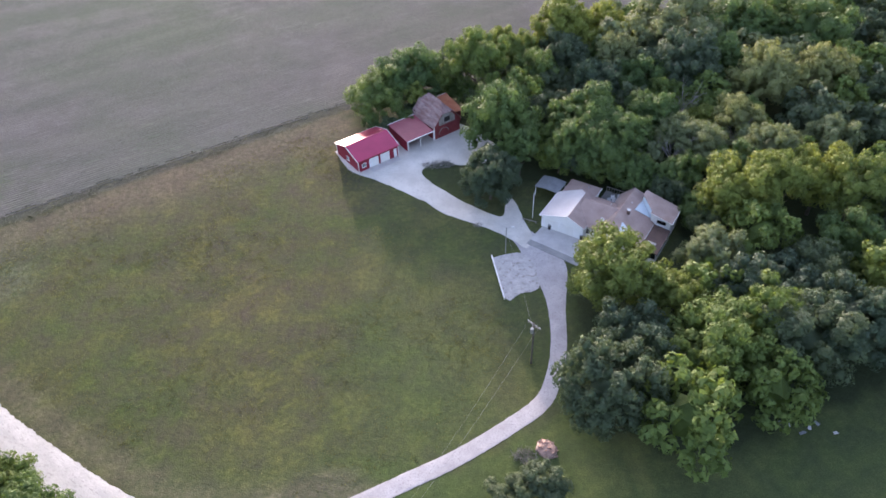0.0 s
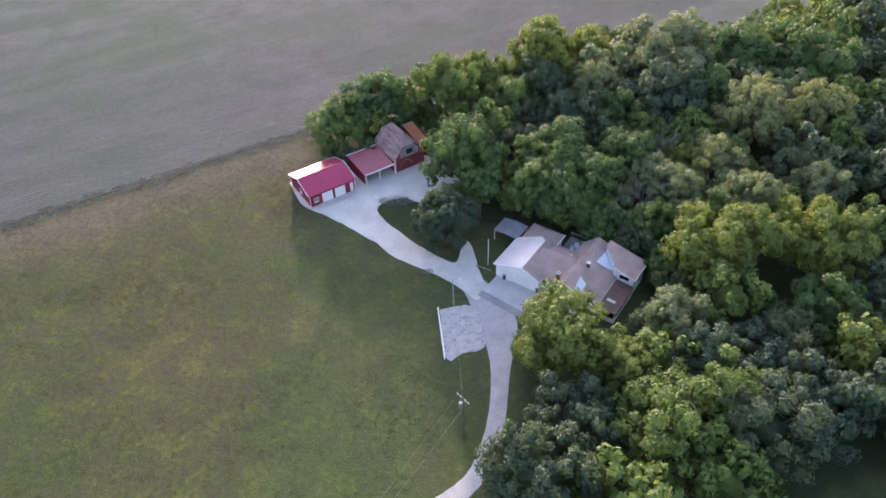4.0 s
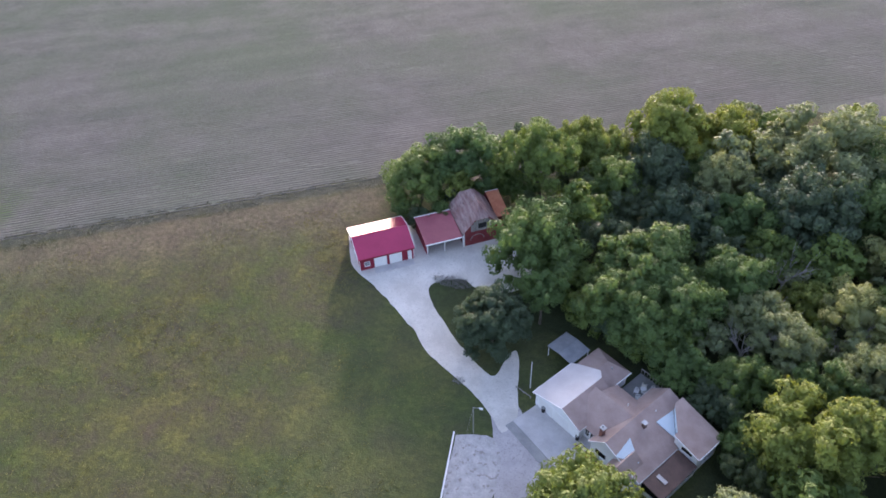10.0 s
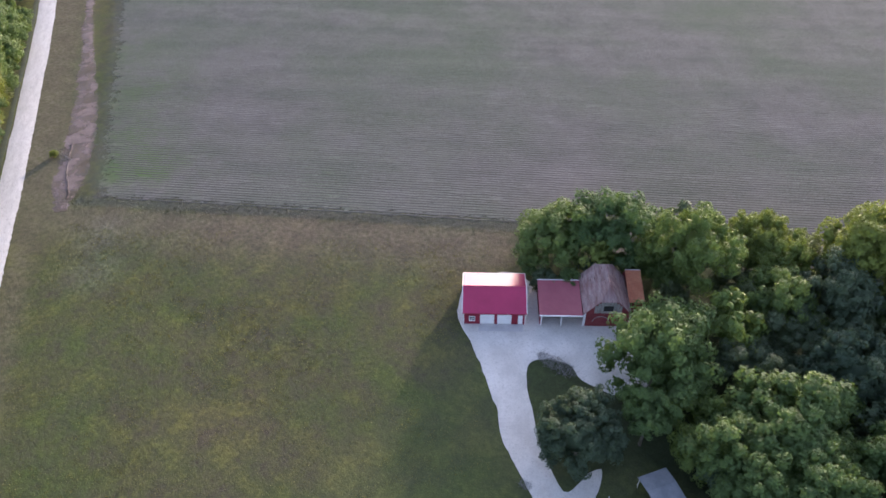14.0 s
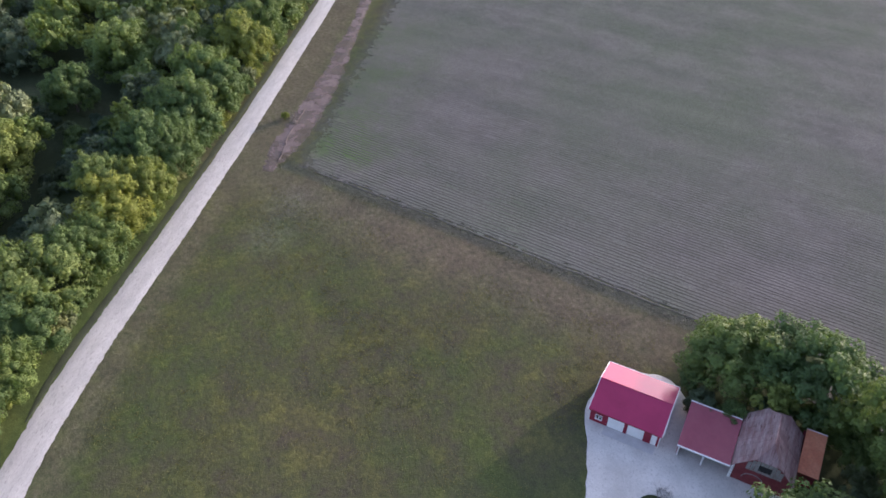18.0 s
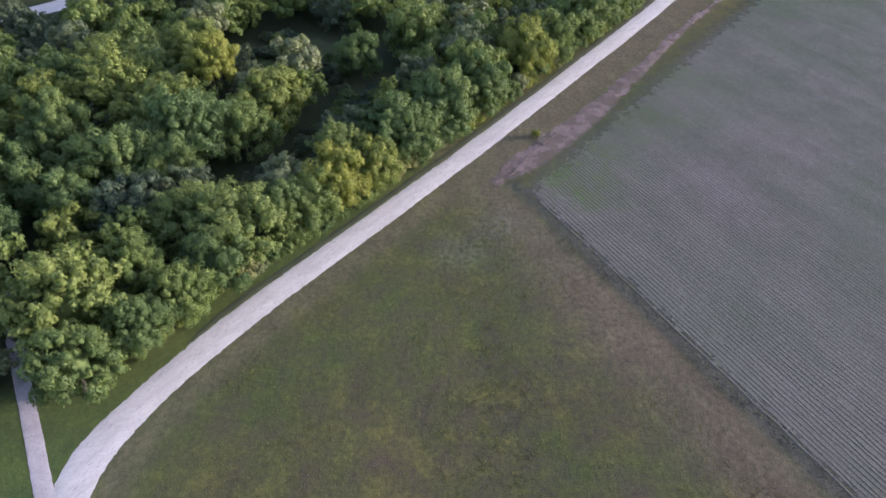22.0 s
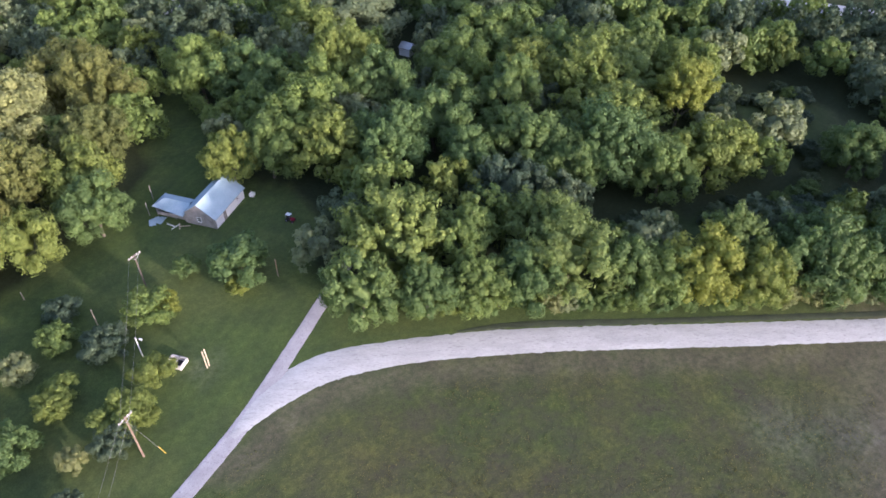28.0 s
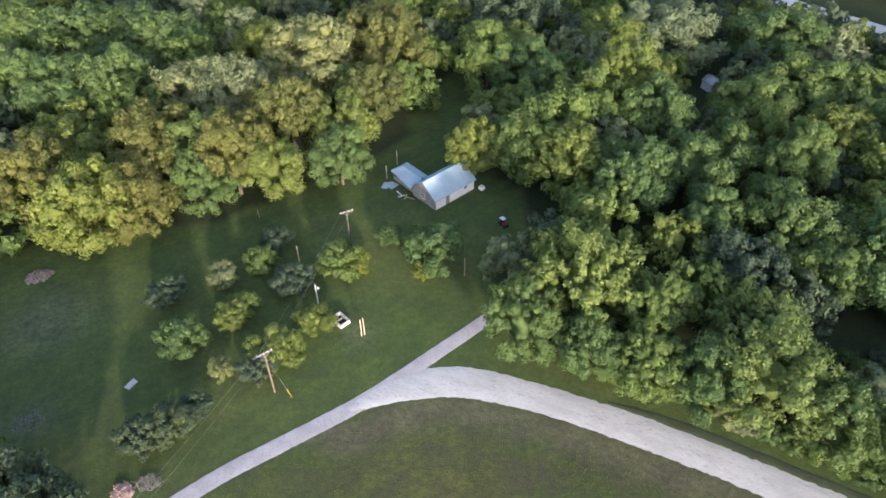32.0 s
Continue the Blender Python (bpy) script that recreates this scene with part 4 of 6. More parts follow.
# dense growth close behind the house and the barn
for x, y, r, h, c in ((19.5, 117.2, 3.6, 9, "g"), (24.0, 117.0, 3.6, 8.5, "d"), (28.2, 114.4, 3.6, 9, "g"), (32.4, 112.6, 3.4, 8, "d"), (35.6, 109.4, 3.4, 8, "g"), (38.4, 105.6, 3.2, 7.5, "d"), (42.2, 101.0, 3.0, 7.5, "g"), (43.2, 96.5, 3.0, 7, "d"), (13.8, 115.8, 2.6, 7, "d"), (13.0, 122.5, 3.0, 8, "g"), (10.5, 147.0, 4.0, 9, "d"), (14.5, 144.0, 4.0, 9, "g"), (20.5, 142.5, 4.2, 10, "d"), (30.5, 155.5, 4.2, 10, "g"), (29.0, 147.5, 4.2, 10, "d"), (5.0, 142.5, 3.6, 9, "g"), (-12.5, 142.5, 3.4, 8, "g"), (31.0, 129.0, 4.2, 10, "g"), (18.0, 133.0, 4.0, 10, "d"), (36.5, 146.0, 4.2, 10, "d"), (44.5, 137.0, 4.2, 10, "g")):
    if not any((x - a) ** 2 + (y - b) ** 2 < (0.55 * (r + q)) ** 2 for a, b, q in main_trees):
        tree(x, y, r, c, "close behind the buildings", h)
far_wood("woodland", fill(WOODS_EAST, 9.3, 2100, (-20, 138, 55, 222)) + fill(WOODS_EAST, 5.2, 900, (-20, 62, 104, 178)) + fill(WOODS_WEST, 9.6, 4500, (-240, -38, -85, 155)) + fill(WOODS_SOUTH, 9.8, 2600, (-60, 100, -115, 20)), "dense woodland, %s, many trees")
for x, y, r, h, c in ((-15.5, 132.6, 2.4, 4.2, "d"), (-12.0, 134.8, 2.6, 4.6, "g"), (-10.3, 139.2, 2.4, 4.6, "d"), (-19.5, 134.2, 2.2, 4.0, "g"), (-4.2, 144.8, 2.6, 5.0, "g")):
    bush(x, y, r, h, c, "dense green bush behind the red outbuildings", group="bushes behind the barn")
# bushy fringe of the road wood
fringe = smooth_line([(-42.8, 35.8, 0), (-51.8, 43.8, 0), (-64.2, 51.2, 0), (-88.1, 67.4, 0), (-128.1, 93.2, 0), (-190.1, 132.0, 0)], 3.2)
for i, (x, y, _) in enumerate(fringe):
    r = tree_rng.uniform(1.8, 3.2)
    bush(x - 0.35 * r + tree_rng.uniform(-0.8, 0.3), y - 0.55 * r - tree_rng.uniform(0, 0.9), r, r * tree_rng.uniform(1.3, 2.1), tree_rng.choice("ggypg"), "leafy green bush at the edge of the roadside wood", group="roadside bushes")
for text, c_label in (("12.3 21 3.1 d;8.2 30.8 3.7 g;4.2 17.1 2.6 p;1.9 27.1 2.6 y;0.1 24.5 2.5 y;-1.8 14.2 2.9 g;-3.7 9.1 2.7 d;-7.6 20.1 3.2 d;-14.8 16.6 3.7 g;-17.7 15.9 2.1 y;-23.3 9.7 2.1 g;-30.8 15.9 4.7 g;-28.2 18.5 1.8 y;-5.7 33.6 3.5 y;-11.2 29.3 3 y;-3.5 37.3 2.6 d;1.8 36.8 2 p;-8.1 35.3 1.8 y;10.2 47.9 3.2 d;7 45.9 3 d;4.4 42.9 2.2 d", "small round orchard tree standing in mown grass"),):
    for item in text.split(";"):
        x, y, r, c = item.split()
        bush(float(x), float(y), 1.15 * float(r), max(2.3, 1.7 * float(r)), c, c_label, "orchard_tree", "orchard trees")
for x, y, r, h, c in ((-2.6, 146.6, 3.0, 6.2, "g"), (0.8, 145.0, 3.2, 6.6, "g"), (3.2, 141.6, 2.8, 5.6, "d"), (-6.6, 143.3, 2.6, 4.6, "g"), (5.6, 138.4, 2.6, 5.0, "d")):
    bush(x, y, r, h, c, "dense green bush behind the red outbuildings", group="bushes behind the barn")
for _ in range(330):
    x, y = tree_rng.uniform(-160, -88), tree_rng.uniform(28, 66)
    if inside(CLEARING, x, y) and tree_rng.random() < (0.9 if x > -132 else 0.3):
        r = tree_rng.uniform(1.2, 2.8)
        bush(x, y, r, r * 1.3, tree_rng.choice("dgd"), "low dark green shrub in a woodland gap", group="gap shrubs")


def dead_tree(x, y, h, seed):
    """A bare grey tree: trunk, limbs that fork twice into twigs."""
    rng = np.random.default_rng(seed)
    t = thing("dead_tree", pose(x, y, 0), "bare dead grey tree with forking branches in the wood", "tree", "dead trees")
    part("trunk", rod((0, 0, -0.1), (0.3, 0.1, h * 0.45), 0.2, 0.13, 7), M_BRUSH, t)
    for k in range(7):
        bm = bmesh.new()
        a = k * 0.9 + rng.random()
        p = Vector((0.3, 0.1, h * (0.28 + 0.03 * k)))
        q = p + Vector((math.cos(a) * h * 0.24, math.sin(a) * h * 0.24, h * (0.22 + 0.14 * rng.random())))
        rod(p, q, 0.1, 0.06, 5, bm)
        for _ in range(4):
            s = rng.uniform(0.45, 1.0)
            f = p.lerp(q, s)
            g = f + (q - p) * 0.45 + Vector(rng.normal(0, h * 0.07, 3))
            rod(f, g, 0.05, 0.025, 4, bm)
            for _ in range(3):
                e = f.lerp(g, rng.uniform(0.4, 1.0))
                rod(e, e + (g - f) * 0.5 + Vector(rng.normal(0, h * 0.05, 3)), 0.028, 0.012, 3, bm)
        part("branch", bm, M_BRUSH, t)


M_BRUSH = surf("grey_dead_brush", (0.2, 0.19, 0.175), (0.3, 0.285, 0.265), 1.0, 8.0, 0.95, bump=0.6)
for k, (x, y, h) in enumerate(((45.8, 131.8, 11), (40.6, 116.0, 9.5), (52.6, 120.6, 10), (47.6, 118.2, 9), (44.0, 121.6, 9), (9.2, -56.6, 11))):
    dead_tree(x, y, h, 30 + k)

# ---- red garage ----
def window(parent, x, y, z, w, h, face="front", frame_mat=None, name="window"):
    """A framed window on a wall: proud frame, dark pane, sill. face: front looks to -y, left to -x, right to +x, back to +y."""
    turn = {"front": 0, "left": -90, "right": 90, "back": 180}[face]
    m = pose(x, y, z, 0, 0, turn)
    fr = bmesh.new()
    t = 0.09
    for x0, x1, z0, z1 in ((-w / 2 - t, w / 2 + t, h / 2, h / 2 + t), (-w / 2 - t, w / 2 + t, -h / 2 - t, -h / 2), (-w / 2 - t, -w / 2, -h / 2, h / 2), (w / 2, w / 2 + t, -h / 2, h / 2)) + (() if name == "picture_window" else ((-0.025, 0.025, -h / 2, h / 2), (-w / 2, w / 2, -0.025, 0.025))):
        box(x0, x1, -0.06, 0.02, z0, z1, fr)
    bmesh.ops.transform(fr, matrix=m, verts=fr.verts)
    f = part(name, fr, frame_mat or M_WHITE, parent)
    g = box(-w / 2, w / 2, -0.03, 0.015, -h / 2, h / 2)
    bmesh.ops.transform(g, matrix=m, verts=g.verts)
    part("pane", g, M_GLASS, f, "dark glass pane")
    s = box(-w / 2 - 0.12, w / 2 + 0.12, -0.13, 0.0, -h / 2 - t - 0.05, -h / 2 - t)
    bmesh.ops.transform(s, matrix=m, verts=s.verts)
    part("sill", s, frame_mat or M_WHITE, f)
    return f


def roof_slope(parent, a, b, c, d, material, name="roof_slope", ribs=0, thick=0.1, rib_mat=None):
    """One roof plane: a, b along the eave, c, d along the ridge above b and a; ribs run from eave to ridge."""
    bm = slab([a, b, c, d], thick)
    a, b, c, d = (Vector(p) for p in (a, b, c, d))
    for k in range(ribs):
        s = (k + 0.5) / ribs
        p, q = a.lerp(b, s), d.lerp(c, s)
        up = (b - a).cross(d - a).normalized()
        up = up if up.z > 0 else -up
        side = (b - a).normalized() * 0.03
        lift = up * 0.035
        vs = [bm.verts.new(v) for v in (p - side + up * 0.001, p + side + up * 0.001, p + lift, q - side + up * 0.001, q + side + up * 0.001, q + lift)]
        for f in ((0, 2, 5, 3), (2, 1, 4, 5), (0, 1, 2), (3, 5, 4)):
            bm.faces.new([vs[i] for i in f])
    return part(name, bm, material, parent)


def trim_bar(parent, p, q, w=0.16, name="trim", material=None):
    p, q = Vector(p), Vector(q)
    bm = bmesh.new()
    turn = (q - p).to_track_quat("Y", "Z").to_matrix().to_4x4()
    bmesh.ops.create_cube(bm, size=1.0, matrix=Matrix.Translation((p + q) / 2) @ turn @ Matrix.Diagonal((w, (q - p).length, w, 1)))
    return part(name, bm, material or M_WHITE, parent)


FARM_U = (0.79, 0.613)
def red_garage():
    g = thing("red_garage", frame_at((-20.5, 118.0), FARM_U), "red metal garage with white trim and white overhead doors", "garage")
    W, D, E, R = 9.5, 8.6, 2.75, 4.15
    bm = bmesh.new()
    t = 0.15
    # side walls carry the gables; the front wall has the door openings
    for x in (0.0, W - t):
        prism([(x, 0, 0), (x, D, 0), (x, D, E), (x, D / 2, R), (x, 0, E)], (t, 0, 0), bm)
    part("side_walls", bm, M_RED_WALL, g)
    part("back_wall", box(t, W - t, D - t, D, 0, E), M_RED_WALL, g)
    fr = bmesh.new()
    for x0, x1, z0 in ((t, 2.5, 0), (4.75, 5.2, 0), (7.45, 8.45, 0), (9.2, W - t, 0), (2.5, 4.75, 2.2), (5.2, 7.45, 2.2), (8.45, 9.2, 2.1)):
        box(x0, x1, 0, t, z0, E, fr)
    part("front_wall", fr, M_RED_WALL, g)
    for x0 in (2.5, 5.2):
        d = bmesh.new()
        for k in range(4):
            box(x0 + 0.003, x0 + 2.247, 0.05, 0.1, 0.02 + k * 0.545, 0.555 + k * 0.545, d, 0.012)
        part("overhead_door", d, M_WHITE, g, "white sectional overhead door")
    dd = part("side_door", box(8.453, 9.197, 0.05, 0.1, 0.02, 2.09, None, 0.01), M_WHITE, g, "white entry door")
    part("handle", rod((8.58, 0.0, 1.0), (8.58, 0.05, 1.0), 0.04), M_METAL, dd)
    window(g, 1.25, 0.0, 1.35, 0.8, 0.75)
    window(g, 0.0, 4.2, 1.35, 0.8, 0.75, "left")
    o = 0.25
    sl = (R - E) / (D / 2)
    lo = E - o * sl + 0.08
    roof_slope(g, (-o, -o, lo), (W + o, -o, lo), (W + o, D / 2, R + 0.08), (-o, D / 2, R + 0.08), M_RED_ROOF)
    roof_slope(g, (W + o, D + o, lo), (-o, D + o, lo), (-o, D / 2 + 0.002, R + 0.08), (W + o, D / 2 + 0.002, R + 0.08), M_RED_ROOF)
    trim_bar(g, (-o, D / 2, R + 0.11), (W + o, D / 2, R + 0.11), 0.1, "ridge_cap", M_RED_ROOF)
    for x in (-o - 0.06, W + o + 0.06):
        trim_bar(g, (x, -o, lo - 0.02), (x, D / 2, R + 0.06), 0.1, "rake_trim")
        trim_bar(g, (x, D + o, lo - 0.02), (x, D / 2, R + 0.06), 0.1, "rake_trim")
    trim_bar(g, (-o, -o - 0.06, lo - 0.06), (W + o, -o - 0.06, lo - 0.06), 0.1, "gutter", M_RED_WALL)
    trim_bar(g, (-o, D + o + 0.06, lo - 0.06), (W + o, D + o + 0.06, lo - 0.06), 0.1, "gutter")
    for x, y in ((-0.04, -0.04), (W + 0.04, -0.04), (-0.04, D + 0.04), (W + 0.04, D + 0.04)):
        trim_bar(g, (x, y, 0.0), (x, y, E - 0.02), 0.1, "corner_trim")
    part("floor", box(t, W - t, t, D - t, 0.0, 0.09), M_CONCRETE, g)
    m = frame_at((-20.5, 118.0), FARM_U)
    bm = slab([m @ Vector(p) for p in ((2.3, -1.5, 0.11), (9.3, -1.5, 0.11), (9.3, -0.02, 0.11), (2.3, -0.02, 0.11))], 0.1)
    tagged(part("garage_apron", bm, M_CONCRETE), "grey concrete strip before the overhead doors", "concrete apron", kind="structure")


red_garage()


# ---- open lean-to and old barn ----
def barn():
    b = thing("old_barn", frame_at((-20.5, 118.0), FARM_U), "old red barn with rusty clipped-gable roof and side sheds", "barn")
    x0, x1, D, E, R = 18.8, 25.6, 8.0, 3.3, 7.3
    xm = (x0 + x1) / 2
    t = 0.15
    part("west_wall", box(x0, x0 + t, t, D - t, 0, E), M_BARN_WALL, b)
    part("east_wall", box(x1 - t, x1, t, D - t, 0, E), M_BARN_WALL, b)
    clip, cz = 1.6, R - 1.7
    k = (cz - E) / (R - E) * (xm - x0)
    for y in (0.0, D - t):
        pts = [(x0, y, 0), (x1, y, 0), (x1, y, E), (x1 - k, y, cz), (x0 + k, y, cz), (x0, y, E)]
        part("gable_wall", prism(pts, (0, t, 0)), M_BARN_WALL, b)
    o = 0.3
    sl = (R - E) / (xm - x0)
    lo = E - o * sl + 0.06
    zt = R + 0.06
    for sgn, xe in ((1, x0 - o), (-1, x1 + o)):
        xc = xm - sgn * (zt - cz - 0.06) / sl
        roof = slab([(xe, -o, lo), (xc, -o, cz + 0.06), (xm - sgn * 0.002, clip, zt), (xm - sgn * 0.002, D - clip, zt), (xc, D + o, cz + 0.06), (xe, D + o, lo)], 0.08)
        rf = part("roof_slope", roof, M_RUST_ROOF, b, "weathered rust and grey metal roofing")
        # lapped sheets, each a little proud
        for j in range(9):
            for i in range(3):
                y0 = -o + (D + 2 * o) * j / 9
                y1 = y0 + (D + 2 * o) / 9 - 0.03
                s0, s1 = 0.02 + i * 0.33, 0.36 + i * 0.31
                if i == 2 and (y0 < clip or y1 > D - clip):
                    continue
                zz = 0.03 + 0.012 * ((i + j) % 3)
                p = [(xe + (xm - xe) * s, yy, lo + (zt - lo) * s + zz) for s, yy in ((s0, y0), (s0, y1), (s1, y1), (s1, y0))]
                part("sheet", slab(p, 0.025), M_RUST_ROOF, rf)
    kx = (zt - cz - 0.06) / sl
    part("clipped_gable", slab([(xm - kx, -o - 0.01, cz + 0.055), (xm + kx, -o - 0.01, cz + 0.055), (xm, clip, zt + 0.01)], 0.06), M_RUST_ROOF, b)
    part("clipped_gable", slab([(xm + kx, D + o + 0.01, cz + 0.055), (xm - kx, D + o + 0.01, cz + 0.055), (xm, D - clip, zt + 0.01)], 0.06), M_RUST_ROOF, b)
    trim_bar(b, (xm, clip, zt + 0.05), (xm, D - clip, zt + 0.05), 0.14, "ridge_cap", M_RUST_ROOF)
    # loft opening, arched door ring, corner boards
    for j in range(9):
        xa = xm - 2.1 + j * 0.47
        top = min(cz - 0.1, E + (cz - E) * (1 - max(0.0, abs(xa + 0.22 - xm) - 0.9) / 2.2))
        part("gable_board", box(xa, xa + 0.43, -0.05, -0.004, 3.0, top), M_OLD_WOOD, b)
    part("loft_opening", box(xm - 0.75, xm + 0.75, -0.07, 0.06, 3.5, 4.6), M_DARK, b)
    for x in (xm - 0.8, xm + 0.8):
        trim_bar(b, (x, -0.1, 3.45), (x, -0.1, 4.65), 0.08, "trim", M_OLD_WOOD)
    ring = bmesh.new()
    for i in range(12):
        a0, a1 = math.pi * i / 12, math.pi * (i + 1) / 12
        rod((xm - 0.9 + 1.25 * math.cos(a0), -0.04, 1.1 + 1.15 * math.sin(a0)), (xm - 0.9 + 1.25 * math.cos(a1), -0.04, 1.1 + 1.15 * math.sin(a1)), 0.06, None, 6, ring)
    part("door_arch", ring, M_OLD_WOOD, b)
    part("barn_door", box(xm - 2.0, xm + 0.2, -0.03, 0.05, 0.05, 2.2), M_BARN_WALL, b)
    trim_bar(b, (x0 + 0.02, -0.06, 0.0), (x0 + 0.02, -0.06, E), 0.14, "corner_trim")
    # west lean-to
    a0, a1, z0, z1, dd = 12.0, 18.75, 2.6, 3.25, 6.9
    roof_slope(b, (a0 - 0.25, -0.3, z0), (a1 - 0.33, -0.3, z0), (a1 - 0.33, dd, z1), (a0 - 0.25, dd, z1), M_LEAN_ROOF, "lean_to_roof")
    trim_bar(b, (a0 - 0.3, -0.35, z0 - 0.04), (a1 - 0.33, -0.35, z0 - 0.04), 0.16)
    trim_bar(b, (a0 - 0.3, dd + 0.06, z1), (a1 - 0.33, dd + 0.06, z1), 0.14)
    for x in (a0 + 0.08, 15.2, a1 - 0.12):
        part("post", box(x - 0.09, x + 0.09, -0.09, 0.09, 0, z0 - 0.1), M_WHITE, b)
    part("lean_to_wall", prism([(a0 - 0.1, 0.2, 0), (a0 - 0.1, dd - 0.1, 0), (a0 - 0.1, dd - 0.1, z1 - 0.15), (a0 - 0.1, 0.2, z0 - 0.12)], (0.12, 0, 0)), M_RED_WALL, b)
    part("lean_to_wall", box(a0 + 0.02, a1, dd - 0.2, dd - 0.08, 0, z1 - 0.18), M_BARN_WALL, b)
    # east lean-to
    part("lean_to_roof", slab([(x1 + 0.32, 2.6, 2.75), (x1 + 2.8, 2.6, 2.75), (x1 + 2.8, 8.6, 4.15), (x1 + 0.32, 8.6, 4.15)], 0.08), M_ORANGE_ROOF, b, "rusty orange metal roofing")
    trim_bar(b, (x1 + 0.3, 8.66, 4.12), (x1 + 2.8, 8.66, 4.12), 0.14)
    part("lean_to_wall", prism([(x1 + 2.4, 2.9, 0), (x1 + 2.4, 8.4, 0), (x1 + 2.4, 8.4, 4.0), (x1 + 2.4, 2.9, 2.7)], (0.12, 0, 0)), M_BARN_WALL, b)
    part("lean_to_wall", box(x1 + 0.02, x1 + 2.4, 2.9, 3.02, 0, 2.7), M_BARN_WALL, b)
    part("lean_to_wall", box(x1 + 0.02, x1 + 2.4, 8.28, 8.4, 0, 3.98), M_BARN_WALL, b)


barn()


# ---- house ----
HOUSE_U = (0.861, -0.508)
HOUSE_M = frame_at((14.8, 100.9), HOUSE_U)
def house():
    h = thing("farmhouse", HOUSE_M, "white-sided rambling farmhouse with brown shingle roofs", "house")
    t = 0.15
    def gable_block(x0, x1, y0, y1, e0, e1, xr, r, o=0.3, roof=M_SHINGLE, wall=M_SIDING, left=M_SHINGLE, trims=True, left_slope=True):
        """Walls with gables front and back, a ridge along y at xr; e0, e1: eave heights at x0 and x1."""
        for y in (y0, y1 - t):
            part("gable_wall", prism([(x0, y, 0), (x1, y, 0), (x1, y, e1), (xr, y, r), (x0, y, e0)], (0, t, 0)), wall, h)
        part("side_wall", box(x0, x0 + t, y0 + t, y1 - t, 0, e0), wall, h)
        part("side_wall", box(x1 - t, x1, y0 + t, y1 - t, 0, e1), wall, h)
        for xe, e, s in (((x0, e0, -1), (x1, e1, 1)) if left_slope else ((x1, e1, 1),)):
            k = (r - e) / abs(xr - xe)
            a, b = (xe + s * o, y0 - o, e - o * k + 0.1), (xe + s * o, y1 + o, e - o * k + 0.1)
            c, d = (xr + s * 0.002, y1 + o, r + 0.1), (xr + s * 0.002, y0 - o, r + 0.1)
            roof_slope(h, a, b, c, d, left if s < 0 else roof, "roof_slope")
            for y in ((y0 - o - 0.05,) if trims else ()):
                trim_bar(h, (xe + s * o, y, e - o * k + 0.04), (xr, y, r + 0.04), 0.12, "rake_trim")
            trim_bar(h, (xe + s * (o + 0.05), y0 - o, e - o * k + 0.03), (xe + s * (o + 0.05), y1 + o, e - o * k + 0.03), 0.1, "gutter", M_CONCRETE)
    # attached garage: wide low slope towards the yard
    gable_block(0.0, 8.0, 0.0, 7.2, 2.7, 2.9, 5.0, 4.3, left_slope=False)
    gz = lambda x: 2.8 + 0.32 * x
    clip = [(-0.3, -0.3), (4.998, -0.3), (4.998, 7.6), (3.9, 8.7), (0.6, 7.9), (-0.3, 7.5)]
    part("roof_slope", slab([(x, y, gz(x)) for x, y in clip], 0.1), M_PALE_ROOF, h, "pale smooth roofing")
    trim_bar(h, (-0.3, -0.35, gz(-0.3) - 0.06), (5.0, -0.35, gz(5.0) - 0.06), 0.12, "rake_trim")
    trim_bar(h, (-0.35, -0.3, gz(-0.3) - 0.07), (-0.35, 7.5, gz(-0.3) - 0.07), 0.1, "gutter")
    for x0 in (0.7, 3.7):
        d = bmesh.new()
        for k in range(4):
            box(x0, x0 + 2.6, -0.04, 0.01, 0.1 + k * 0.52, 0.61 + k * 0.52, d, 0.01)
        part("overhead_door", d, M_WHITE, h)
    # back room behind the garage: one slope
    part("side_wall", box(0.5, 5.95, 7.25, 12.3, 0, 2.52), M_SIDING, h)
    part("roof_slope", slab([(6.3, 7.0, 2.6), (6.3, 12.65, 2.6), (3.3, 10.9, 3.75), (3.3, 7.0, 3.75)], 0.1), M_SHINGLE, h)
    part("roof_slope", slab([(0.2, 12.65, 2.6), (0.2, 7.0, 2.6), (3.298, 7.0, 3.75), (3.298, 10.9, 3.75)], 0.1), M_SHINGLE, h)
    part("roof_hip", slab([(0.2, 12.652, 2.6), (6.3, 12.652, 2.6), (3.299, 10.902, 3.75)], 0.1), M_SHINGLE, h)
    trim_bar(h, (6.35, 7.0, 2.52), (6.35, 12.65, 2.52), 0.16, "gutter")
    part("roof_vent", rod((4.4, 10.6, 3.1), (4.4, 10.6, 3.6), 0.12), M_METAL, h)
    # main range: ridge along the front
    part("front_wall", box(8.0, 10.2, 1.2, 1.35, 0, 2.7), M_SIDING, h)
    part("back_wall", box(6.7, 10.0, 8.85, 9.0, 0, 2.95), M_SIDING, h)
    roof_slope(h, (5.6, 0.75, 2.72), (12.2, 0.75, 2.72), (12.2, 5.6, 4.75), (5.6, 5.6, 4.75), M_SHINGLE)
    roof_slope(h, (12.2, 9.2, 3.05), (6.6, 9.2, 3.05), (6.6, 5.602, 4.75), (12.2, 5.602, 4.75), M_SHINGLE)
    window(h, 8.55, 1.2, 1.5, 0.55, 1.3)
    dr = part("door", box(9.0, 9.75, 1.14, 1.25, 0.05, 2.1, None, 0.01), M_WHITE, h)
    part("pane", box(9.15, 9.6, 1.12, 1.135, 0.9, 1.9), M_GLASS, dr)
    window(h, 10.0, 1.2, 1.5, 0.3, 1.3)
